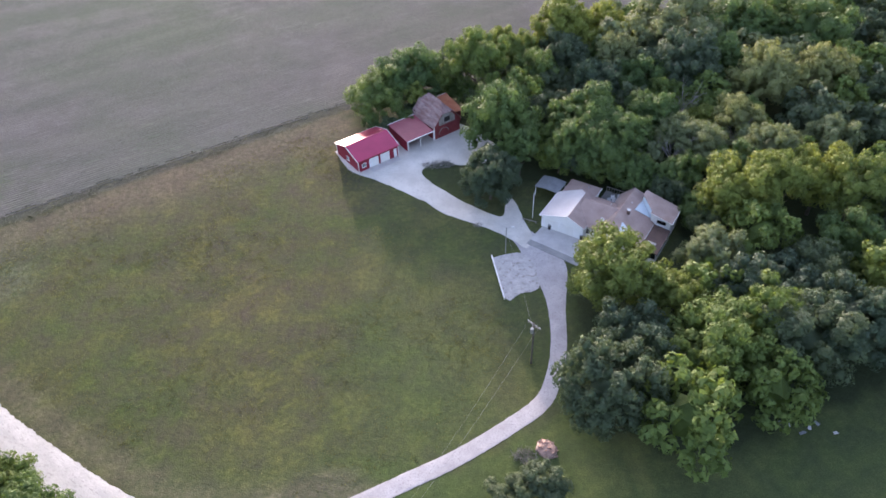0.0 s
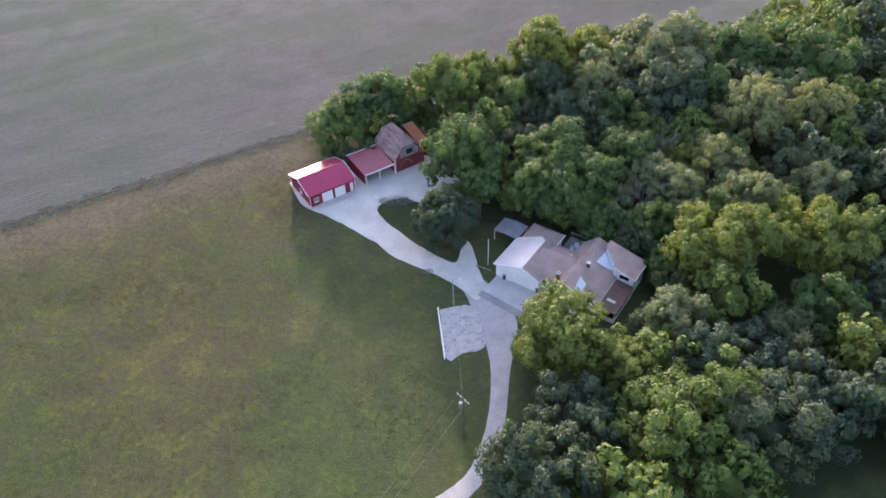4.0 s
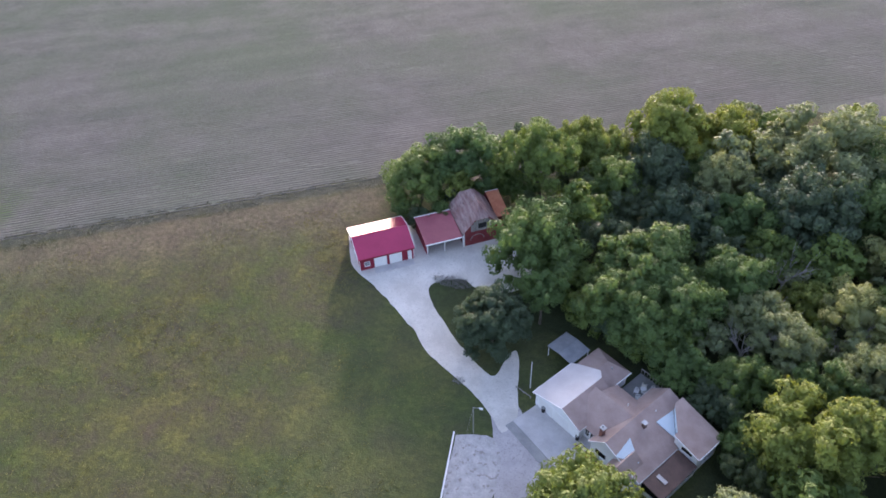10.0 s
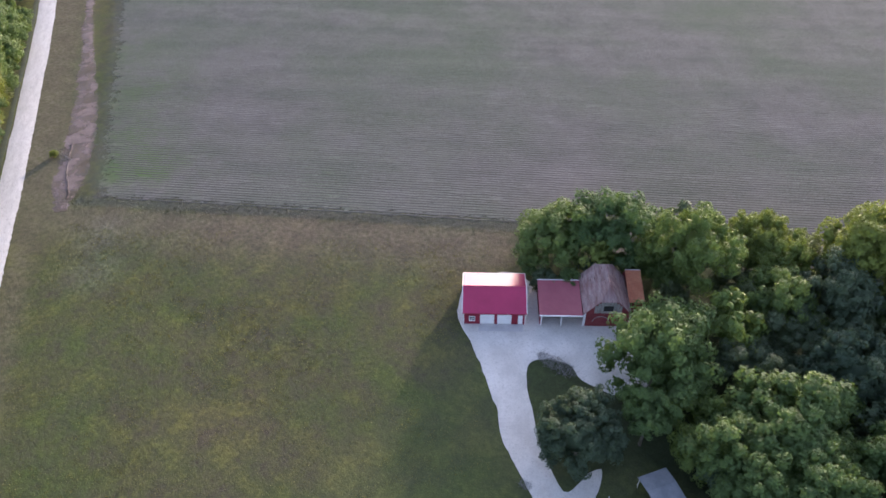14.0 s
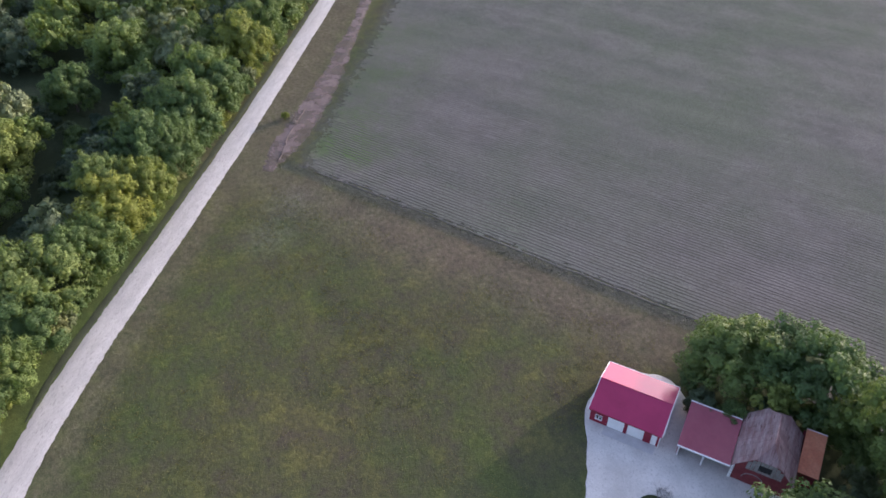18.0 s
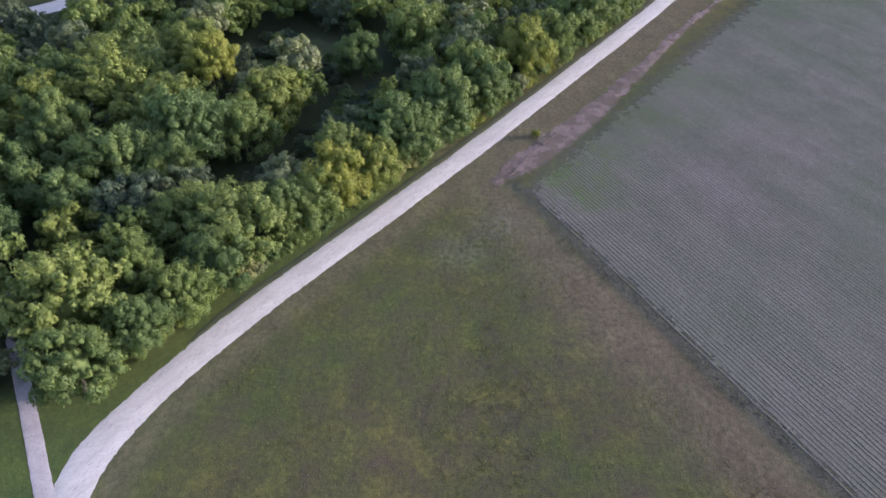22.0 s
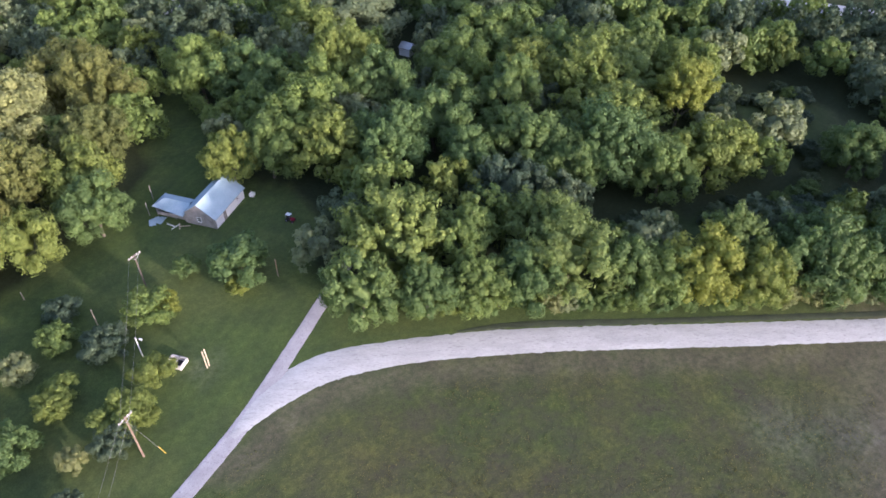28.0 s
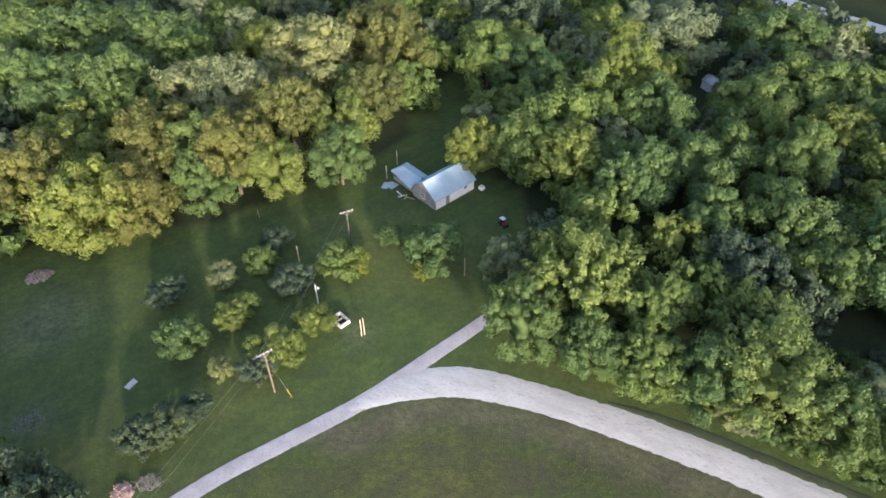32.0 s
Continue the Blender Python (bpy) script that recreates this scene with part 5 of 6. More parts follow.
    # front-to-back wing
    gable_block(10.2, 17.9, 0.0, 12.4, 2.75, 2.75, 12.4, 4.95)
    window(h, 11.9, 0.0, 1.5, 1.7, 1.0, name="picture_window")
    window(h, 17.9, 3.0, 2.05, 0.9, 0.5, "right")
    window(h, 17.9, 5.2, 2.05, 0.9, 0.5, "right")
    # front bay with its own small gable
    gable_block(14.0, 17.3, -1.3, 1.9, 2.85, 2.85, 15.4, 4.2, 0.2, trims=False)
    # pale blue triangle laid over the brown slope
    part("roof_patch", slab([(13.82, 2.9, 4.62), (16.6, 1.55, 3.5), (14.36, -0.5, 4.4)], 0.1), M_PALE_BLUE, h, "pale blue triangle on the roof")
    window(h, 15.7, -1.3, 1.5, 1.3, 1.0)
    # east wing: one slope falling away from the house, a pale cheek where it stands over the older roof
    ez = lambda x: 3.85 + 0.25 * (21.0 - x)
    roof = [(14.6, 10.8), (17.3, 8.0), (17.3, 7.3), (21.3, 7.3), (21.3, 12.4), (14.6, 12.4)]
    part("roof_slope", slab([(x, y, ez(x) + 0.1) for x, y in roof], 0.1), M_SHINGLE, h)
    part("front_wall", prism([(17.4, 7.6, 0), (21.0, 7.6, 0), (21.0, 7.6, ez(21.0)), (17.4, 7.6, ez(17.4))], (0, t, 0)), M_SIDING, h)
    part("side_wall", box(21.0 - t, 21.0, 7.75, 12.1 - t, 0, ez(21.0) - 0.02), M_SIDING, h)
    part("back_wall", prism([(14.8, 12.1 - t, 0), (21.0, 12.1 - t, 0), (21.0, 12.1 - t, ez(21.0)), (14.8, 12.1 - t, ez(14.8))], (0, t, 0)), M_SIDING, h)
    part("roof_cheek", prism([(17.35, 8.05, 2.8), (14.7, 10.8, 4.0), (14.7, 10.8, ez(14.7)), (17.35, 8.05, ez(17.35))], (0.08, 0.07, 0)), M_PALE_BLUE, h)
    # second pale blue triangle, beside the cheek
    part("roof_patch", slab([(17.25, 8.1, 3.22), (14.65, 10.7, 4.28), (14.4, 7.5, 4.38)], 0.1), M_PALE_BLUE, h, "pale blue triangle on the roof")
    trim_bar(h, (17.3, 7.25, ez(17.3) + 0.03), (21.3, 7.25, ez(21.3) + 0.03), 0.12, "rake_trim")
    trim_bar(h, (21.35, 7.3, ez(21.3) + 0.03), (21.35, 12.4, ez(21.3) + 0.03), 0.1, "gutter")
    window(h, 19.4, 7.6, 3.25, 1.6, 0.75, name="picture_window")
    window(h, 21.0, 10.0, 1.6, 1.2, 1.0, "right")
    # enclosed porch with a low dark roof
    roof_slope(h, (21.3, 0.3, 2.25), (21.3, 7.45, 2.25), (18.02, 7.45, 2.6), (18.02, 0.3, 2.6), M_SHINGLE_DARK, "porch_roof")
    part("skylight", slab([(18.9, 2.2, 2.62), (20.3, 2.2, 2.5), (20.3, 2.75, 2.5), (18.9, 2.75, 2.62)], 0.1), M_CONCRETE, h)
    for x, y in ((18.1, 0.5), (21.1, 0.5), (21.1, 4.0), (21.1, 7.3)):
        part("porch_post", box(x - 0.07, x + 0.07, y - 0.07, y + 0.07, 0, 2.2), M_WHITE, h)
    part("porch_wall", box(18.1, 21.1, 0.42, 0.5, 0, 0.95), M_SIDING, h)
    part("porch_wall", box(21.06, 21.14, 0.5, 7.3, 0, 0.95), M_SIDING, h)
    part("porch_screen", box(18.15, 21.05, 0.46, 0.48, 0.95, 2.1), M_GLASS, h)
    part("porch_screen", box(21.09, 21.11, 0.55, 7.25, 0.95, 2.1), M_GLASS, h)
    # chimney and vents
    ch = part("chimney", box(10.5, 11.05, 0.9, 1.45, 3.0, 5.0, None, 0.02), M_BRICK, h)
    part("chimney_cap", box(10.42, 11.13, 0.82, 1.53, 5.0, 5.12), M_CONCRETE, ch)
    part("flue", rod((10.77, 1.17, 5.1), (10.77, 1.17, 5.5), 0.14), M_METAL, ch)
    c2 = part("chimney", box(13.6, 14.1, 5.4, 5.9, 4.0, 5.3, None, 0.02), M_SHINGLE_DARK, h)
    part("chimney_cap", box(13.52, 14.18, 5.32, 5.98, 5.3, 5.38), M_METAL, c2)
    for x, y, z in ((10.3, 6.8, 4.4), (13.4, 8.6, 4.6)):
        part("roof_vent", rod((x, y, z - 0.3), (x, y, z + 0.25), 0.07), M_WHITE, h)
    part("foundation", box(0.1, 17.8, 0.1, 7.1, 0.0, 0.12), M_CONCRETE, h)


house()


def deck():
    d = thing("deck", HOUSE_M, "grey timber deck with white railing behind the house", "deck")
    for k in range(31):
        part("board", box(6.35, 10.1, 9.1 + k * 0.2, 9.28 + k * 0.2, 0.3, 0.36), M_CONCRETE_DARK, d)
    part("deck_frame", box(6.4, 10.05, 9.15, 15.25, 0.0, 0.3), M_OLD_WOOD, d)
    for k in range(8):
        part("rail_post", box(6.4 + k * 0.51, 6.48 + k * 0.51, 15.15, 15.23, 0.36, 1.35), M_OLD_WOOD, d)
    part("handrail", box(6.35, 10.1, 15.12, 15.26, 1.35, 1.42), M_OLD_WOOD, d)


deck()


def patio_chair(x, y, turn):
    c = thing("patio_chair", HOUSE_M @ pose(x, y, 0.36, 0, 0, turn), "white slatted patio chair standing on the deck", "chair", "patio chairs")
    for k in range(4):
        part("seat_slat", box(-0.28, 0.28, -0.28 + k * 0.14, -0.17 + k * 0.14, 0.4, 0.43), M_WHITE, c)
        part("back_slat", box(-0.27 + k * 0.14, -0.16 + k * 0.14, 0.27, 0.3, 0.43, 1.0), M_WHITE, c)
    for px in (-0.3, 0.3):
        part("armrest", box(px - 0.05, px + 0.05, -0.3, 0.3, 0.62, 0.66), M_WHITE, c)
        for py in (-0.26, 0.26):
            part("leg", box(px - 0.03, px + 0.03, py - 0.03, py + 0.03, 0, 0.62), M_WHITE, c)


for x, y, a in ((8.2, 11.9, 20), (9.3, 12.6, 110), (8.3, 13.5, 200), (9.5, 14.2, 160), (9.0, 11.2, 310)):
    patio_chair(x, y, a)
t = thing("patio_table", HOUSE_M @ pose(8.7, 12.8, 0.36), "small white round patio table on the deck", "table")
part("tabletop", rod((0, 0, 0.68), (0, 0, 0.72), 0.45, None, 20), M_WHITE, t)
part("table_leg", rod((0, 0, 0), (0, 0, 0.68), 0.05), M_WHITE, t)
part("base_plate", rod((0, 0, 0), (0, 0, 0.04), 0.28, None, 16), M_WHITE, t)


def canopy():
    c = thing("patio_canopy", HOUSE_M, "grey metal patio canopy beside the house", "canopy")
    roof_slope(c, (-5.2, 7.5, 2.2), (-5.2, 11.6, 2.2), (-2.9, 11.6, 2.5), (-2.9, 7.5, 2.5), M_CANOPY, "canopy_roof", 0, 0.06)
    roof_slope(c, (-0.4, 11.6, 2.25), (-0.4, 7.5, 2.25), (-2.898, 7.5, 2.5), (-2.898, 11.6, 2.5), M_CANOPY, "canopy_roof", 0, 0.06)
    for x, y in ((-5.0, 7.7), (-5.0, 11.4), (-0.6, 11.4), (-0.6, 7.7)):
        part("post", rod((x, y, 0), (x, y, 2.2), 0.05), M_WHITE, c)


canopy()


# ---- old shed ----
def old_shed():
    s = thing("old_shed", frame_at((-31.9, 1.4), (-0.8, -0.6)), "old white shed with pale blue-grey metal gable roof and low wing", "shed")
    L, W, E, R = 9.8, 6.4, 2.4, 4.9
    # local y of this frame points away from b, so the shed spreads to positive y
    prof = [(-0.3, E - 0.15), (W / 2, R), (W + 0.3, E - 0.15)]
    t = 0.15
    for x in (0.0, L - t):
        part("gable_wall", prism([(x, 0, 0), (x, W, 0), (x, W, E)] + [(x, y, z - 0.08) for y, z in prof[-2:0:-1]] + [(x, 0, E)], (t, 0, 0)), M_OLD_WOOD if x == 0 else M_SIDING, s)
    part("side_wall", box(t, L - t, 0, t, 0, E), M_SIDING, s)
    part("side_wall", box(t, L - t, W - t, W, 0, E), M_SIDING, s)
    for (y0, z0), (y1, z1) in zip(prof, prof[1:]):
        roof_slope(s, (-0.3, y0, z0), (L + 0.3, y0, z0), (L + 0.3, y1, z1), (-0.3, y1, z1), M_BLUE_ROOF, "roof_strip", 0, 0.07)
    window(s, 7.6, 0.0, 1.55, 0.7, 0.5)
    dr = part("door", box(2.6, 3.5, -0.03, 0.06, 0, 1.9), M_OLD_WOOD, s)
    part("handle", rod((3.35, -0.07, 1.0), (3.35, -0.02, 1.0), 0.03), M_METAL, dr)
    window(s, 0.0, 3.4, 1.4, 0.7, 0.9, "left")
    # low wing with a hipped end
    y0, y1, e, r = W, W + 6.4, 2.2, 3.0
    part("wing_wall", box(3.6, 3.75, y0 + 0.02, y1, 0, e), M_OLD_WOOD, s)
    part("wing_wall", box(0.5, 3.6, y1 - 0.15, y1, 0, e), M_OLD_WOOD, s)
    for k in range(4):
        y = y0 + 0.3 + k * 1.95
        part("wing_post", box(0.3, 0.45, y, y + 0.15, 0, e), M_OLD_WOOD, s)
    part("low_wall", box(0.32, 0.44, y0 + 0.05, y1 - 0.1, 0.15, 0.95), M_OLD_WOOD, s)
    part("roof_slope", slab([(-0.9, y0 - 0.3, e - 0.15), (0.0, y1 + 0.3, e), (2.0, y1 - 1.2, r), (2.0, y0 - 0.3, r)], 0.08), M_BLUE_ROOF, s)
    part("roof_slope", slab([(4.1, y1 + 0.3, e), (4.1, y0 + 0.02, e), (2.002, y0 + 0.02, r), (2.002, y1 - 1.2, r)], 0.08), M_BLUE_ROOF, s)
    part("roof_hip", slab([(0.0, y1 + 0.302, e), (4.1, y1 + 0.302, e), (2.0, y1 - 1.198, r)], 0.08), M_BLUE_ROOF, s)


old_shed()


# ---- poles and wires ----
def utility_pole(x, y, h, turn, material, label, transformer=False):
    p = thing("utility_pole", pose(x, y, 0, 0, 0, turn), label, "utility pole", "utility poles")
    part("pole", rod((0, 0, 0), (0, 0, h), 0.15, 0.11, 10), material, p)
    arm = part("crossarm", box(-1.15, 1.15, -0.06, 0.06, h - 0.45, h - 0.3), M_OLD_WOOD, p)
    for k in (-1.05, -0.45, 0.45, 1.05):
        part("insulator", rod((k, 0, h - 0.3), (k, 0, h - 0.1), 0.05, 0.035, 8), M_WHITE, arm)
    for k in (-1, 1):
        part("brace", rod((k * 0.7, 0.05, h - 0.42), (0, 0.12, h - 1.1), 0.025), M_METAL, p)
    if transformer:
        c = part("transformer", rod((0, -0.38, h - 1.75), (0, -0.38, h - 0.9), 0.26, None, 14), M_METAL, p)
        part("bushing", rod((0, -0.38, h - 0.9), (0, -0.38, h - 0.65), 0.05), M_WHITE, c)
    return p


POLES = [(10.8, 69.0, 9.0), (-5.9, 40.2, 8.8), (-16.4, 10.0, 8.2)]
utility_pole(*POLES[0], -45, M_DARK_WOOD, "dark wooden utility pole with crossarm and transformer by the driveway", True)
utility_pole(*POLES[1], 30, M_WOOD, "brown wooden utility pole with crossarm in the lawn")
utility_pole(*POLES[2], 20, M_DARK_WOOD, "dark wooden utility pole with crossarm near the shed")
guy = thing("guy_wire", pose(-8.4, 41.4, 0), "steel guy wire with yellow guard beside a utility pole", "guy wire")
part("guard", rod((0, 0, 0.0), (0.45, -0.25, 1.7), 0.04), M_YELLOW, guy, "yellow plastic guard")
part("cable", rod((0, 0, 0.0), (2.45, -1.15, 7.6), 0.012, None, 5), M_WIRE, guy)


def wire(p, q, sag, label="thin sagging overhead power line"):
    bm = bmesh.new()
    p, q = Vector(p), Vector(q)
    side = (q - p).cross(Vector((0, 0, 1))).normalized() * 0.011
    up = Vector((0, 0, 0.011))
    last = None
    for k in range(17):
        s = k / 16
        c = p.lerp(q, s) - Vector((0, 0, sag * 4 * s * (1 - s)))
        ring = [bm.verts.new(c + o) for o in (side, up, -side, -up)]
        if last:
            for i in range(4):
                bm.faces.new((last[i], last[(i + 1) % 4], ring[(i + 1) % 4], ring[i]))
        last = ring
    tagged(part("power_line", bm, M_WIRE), label, "power line", "power lines")


for k in (-0.9, 0.9):
    ends = [(x + k * math.cos(radians(a)), y + k * math.sin(radians(a)), h - 0.1) for (x, y, h), a in zip(POLES, (-45, 30, 20))]
    wire(ends[0], ends[1], 0.7)
    wire(ends[1], ends[2], 0.6)
wire((10.8, 69.0, 7.6), (8.0, 93.6, 5.9), 0.5, "thin service line to the yard lamp post")


# ---- posts, rails and lamps ----
def post(x, y, h, r, label, material=M_TIMBER, lean=(0, 0)):
    bm = rod((0, 0, 0), (lean[0], lean[1], h), r, r * 0.85, 8)
    ob = part("post", bm, material)
    ob.location = (x, y, 0)
    return tagged(ob, label, "post", "posts in the grass")


def lamp_post(x, y, h, turn, label, material=M_OLD_WOOD):
    p = thing("lamp_post", pose(x, y, 0, 0, 0, turn), label, "lamp post", "yard lamps")
    part("pole", rod((0, 0, 0), (0, 0, h), 0.09, 0.07), material, p)
    arm = part("arm", rod((0, 0, h - 0.1), (1.0, 0, h + 0.15), 0.03), M_METAL, p)
    part("lamp_head", box(0.85, 1.35, -0.13, 0.13, h + 0.05, h + 0.22, None, 0.03), M_WHITE, arm, "white lamp head")


lamp_post(8.0, 93.5, 5.9, 0, "grey yard lamp post with white head by the parking pad")
lamp_post(-11.3, 23.2, 4.2, 120, "pale yard lamp post with white head in the orchard", M_WHITE)
post(13.4, 103.3, 5.9, 0.06, "slender white pole beside the house garage", M_WHITE)
post(-7.6, 12.8, 3.4, 0.1, "pale bare wooden post standing in the lawn")
post(0.5, 0.3, 1.7, 0.08, "short pale wooden post near the wood")
post(-35.4, 19.1, 3.9, 0.1, "weathered wooden post at the lawn edge", M_WOOD)
post(-25.4, -14.0, 3.3, 0.07, "thin wooden post behind the old shed", M_OLD_WOOD)
post(-23.2, -9.6, 3.0, 0.07, "thin wooden post beside the old shed", M_OLD_WOOD)
for dx in (0.0, 0.42):
    ob = part("plank", box(-0.09, 0.09, -0.05, 0.05, 0, 3.6), M_TIMBER)
    ob.matrix_world = pose(-18.3 - dx, 30.9 - dx * 0.6, 0, 2, -1, 30)
    tagged(ob, "tall pale timber plank set upright in the grass", "plank", "upright planks")


def low_rail():
    a, b = Vector((5.55, 92.5, 0)), Vector((7.35, 82.1, 0))
    f = thing("rail_fence", frame_at((a.x, a.y), (b - a).xy), "low white-painted rail on short posts beside the parking pad", "fence")
    n = (b - a).length
    part("rail", box(0, n, -0.11, 0.11, 0.42, 0.58, None, 0.02), M_WHITE, f)
    for k in range(6):
        x = 0.15 + k * (n - 0.3) / 5
        part("post", box(x - 0.07, x + 0.07, -0.07, 0.07, 0, 0.42), M_WHITE, f)


low_rail()


def house_rail():
    a, b = Vector((11.4, 102.7, 0)), Vector((14.0, 101.5, 0))
    f = thing("garden_rail", frame_at((a.x, a.y), (b - a).xy), "short low timber rail beside the house garage", "fence")
    n = (b - a).length
    part("rail", box(0, n, -0.05, 0.05, 0.35, 0.47), M_OLD_WOOD, f)
    for x in (0.1, n / 2, n - 0.1):
        part("post", box(x - 0.05, x + 0.05, -0.05, 0.05, 0, 0.35), M_OLD_WOOD, f)


house_rail()


# ---- open pit box in the orchard ----
def pit_box():
    p = thing("pit_box", pose(-15.0, 27.6, 0, 0, 0, -52), "open white concrete box with dark hollow inside, in grass", "concrete box")
    for n, (x0, x1, y0, y1) in enumerate(((-1.3, 1.3, -0.95, -0.75), (-1.3, 1.3, 0.75, 0.95), (-1.3, -1.1, -0.75, 0.75), (1.1, 1.3, -0.75, 0.75))):
        part("side_wall", box(x0, x1, y0, y1, 0, 0.75, None, 0.015), M_CONCRETE, p)
    part("bottom", box(-1.1, 1.1, -0.75, 0.75, 0.0, 0.08), M_DARK, p)
    part("plank", box(-0.25, 0.0, -0.85, 0.95, 0.76, 0.82), M_OLD_WOOD, p)


pit_box()


# ---- heaps, debris, small machines ----
def heap(name, x, y, rx, ry, h, material, label, category, lumps=60, lump=0.25, seed=3):
    """A low mound with many separate lumps on it."""
    rng = np.random.default_rng(seed)
    bm = bmesh.new()
    bmesh.ops.create_icosphere(bm, subdivisions=3, radius=1.0)
    for v in bm.verts:
        k = 1 + 0.22 * noise.noise(v.co * 2.1 + Vector((seed, 0, 0)))
        v.co = Vector((v.co.x * rx * k, v.co.y * ry * k, max(-0.05, v.co.z * h * k)))
    t = thing(name, pose(x, y, 0, 0, 0, seed * 40), label, category)
    part("mound", bm, material, t, smooth=True)
    lb = bmesh.new()
    for _ in range(lumps):
        a, s = rng.random() * 6.28, math.sqrt(rng.random()) * 1.1
        z = h * math.sqrt(max(0.0, 1 - min(1, s * s)))
        m = Matrix.Translation((rx * s * math.cos(a), ry * s * math.sin(a), z)) @ Euler(rng.random(3) * 3).to_matrix().to_4x4() @ Matrix.Diagonal((*(lump * (0.4 + rng.random(3))), 1))
        bmesh.ops.create_cube(lb, size=1.0, matrix=m)
    tagged(part("lumps", lb, material, t), kind="stuff")
    return t


M_BURN = surf("pinkish_ash_soil", (0.32, 0.2, 0.165), (0.42, 0.3, 0.25), 1.2, 7.0, 0.95, bump=0.6, speck=(0.2, 0.14, 0.11))
M_RUBBLE = surf("brown_rubble", (0.14, 0.105, 0.085), (0.24, 0.19, 0.16), 1.5, 6.0, 0.95, bump=0.6, speck=(0.4, 0.38, 0.36))
heap("burn_pile", 11.9, 54.3, 1.55, 1.35, 0.4, M_BURN, "low pinkish heap of ash and soil near the driveway", "heap", 70, 0.22, 3)
heap("rubble_pile", 35.8, 12.6, 2.0, 1.3, 0.8, M_RUBBLE, "dark heap of rubble and scrap at the lawn edge", "heap", 80, 0.45, 5)


def dead_brush(name, x, y, rx, ry, h, count, label, seed):
    """Thin dead stems lying and standing criss-cross."""
    rng = np.random.default_rng(seed)
    bm = bmesh.new()
    for _ in range(count):
        a, s = rng.random() * 6.28, math.sqrt(rng.random())
        p = Vector((rx * s * math.cos(a), ry * s * math.sin(a), 0.0))
        w = Vector((rng.normal() * 0.5, rng.normal() * 0.5, 0.25 + abs(rng.normal()) * 0.4)) * h
        rod(p, p + w, 0.025, 0.008, 4, bm)
    ob = part(name, bm, M_BRUSH)
    ob.location = (x, y, 0.02)
    return tagged(ob, label, "brush", kind="stuff")


dead_brush("dead_brush", 8.9, 53.3, 1.6, 1.1, 0.7, 260, "grey tangle of dead stems beside the driveway", 2)
dead_brush("dead_brush", 27.6, 42.4, 2.2, 1.6, 0.5, 260, "grey patch of dead stems on bare lawn", 4)
dead_brush("dead_brush", -4.6, 120.2, 3.4, 1.2, 0.8, 420, "dark grey scrub at the edge of the gravel yard", 6)
dead_brush("dead_brush", 3.2, 97.6 + 3.6, 0.9, 0.6, 0.5, 90, "small grey scrub clump beside the drive", 7)
dead_brush("dead_brush", -116.0, 101.5, 3.0, 0.8, 0.6, 160, "dry stems along an eroded ditch", 8)
ob = part("slab", slab([(-0.9, -0.5, 0.14), (0.9, -0.45, 0.16), (0.85, 0.5, 0.14), (-0.85, 0.45, 0.12)], 0.12), M_CONCRETE)
ob.matrix_world = pose(14.9, 37.0, 0.02, 0, 0, 55)
tagged(ob, "pale broken concrete slab lying in grass", "slab")

# scrap scattered on the shaded ground beside the wood
for k, (x, y, a, w) in enumerate(((46.6, 57.0, 20, 0.5), (47.8, 57.8, 75, 0.35), (49.0, 58.5, 130, 0.4), (45.2, 58.2, 45, 0.3), (44.1, 58.6, 100, 0.3), (51.0, 57.0, 10, 0.3))):
    ob = part("scrap_sheet", slab([(-w, -0.22, 0.12), (w, -0.2, 0.2), (w * 0.8, 0.22, 0.14), (-w * 0.9, 0.2, 0.1)], 0.04), M_CONCRETE if k % 2 else M_CANOPY)
    ob.matrix_world = pose(x, y, 0, 0, 0, a)
    tagged(ob, "pale scrap sheet lying in shaded rough grass", "scrap", "scrap sheets")

# sheets and boards beside the shed
for k, (x, y, a) in enumerate(((-23.6, -7.6, 10), (-24.4, -6.8, 40), (-22.9, -7.0, 75))):
    ob = part("metal_sheet", slab([(-1.0, -0.6, 0.1 + k * 0.05), (1.0, -0.6, 0.16 + k * 0.05), (1.0, 0.6, 0.1 + k * 0.05), (-1.0, 0.6, 0.14 + k * 0.05)], 0.02), M_BLUE_ROOF)
    ob.matrix_world = pose(x, y, 0, 0, 0, a)
    tagged(ob, "loose pale metal roofing sheet lying beside the shed", "metal sheet", "loose sheets")
for k, (x, y, a) in enumerate(((-26.0, -3.6, 20), (-26.6, -3.2, 70), (-25.4, -4.4, 120), (-27.4, -2.6, 150))):
    ob = part("board", box(-0.9, 0.9, -0.1, 0.1, 0.02 + 0.05 * k, 0.07 + 0.05 * k), M_TIMBER if k % 2 else M_WHITE)
    ob.matrix_world = pose(x, y, 0, 0, 0, a)
    tagged(ob, "loose pale board lying beside the shed", "board", "loose boards")
ob = part("crate", box(-0.45, 0.45, -0.45, 0.45, 0, 0.7, None, 0.03), M_WHITE)
ob.matrix_world = pose(-41.2, -4.2, 0, 0, 0, 35)
tagged(ob, "white box standing against the shed end", "box")


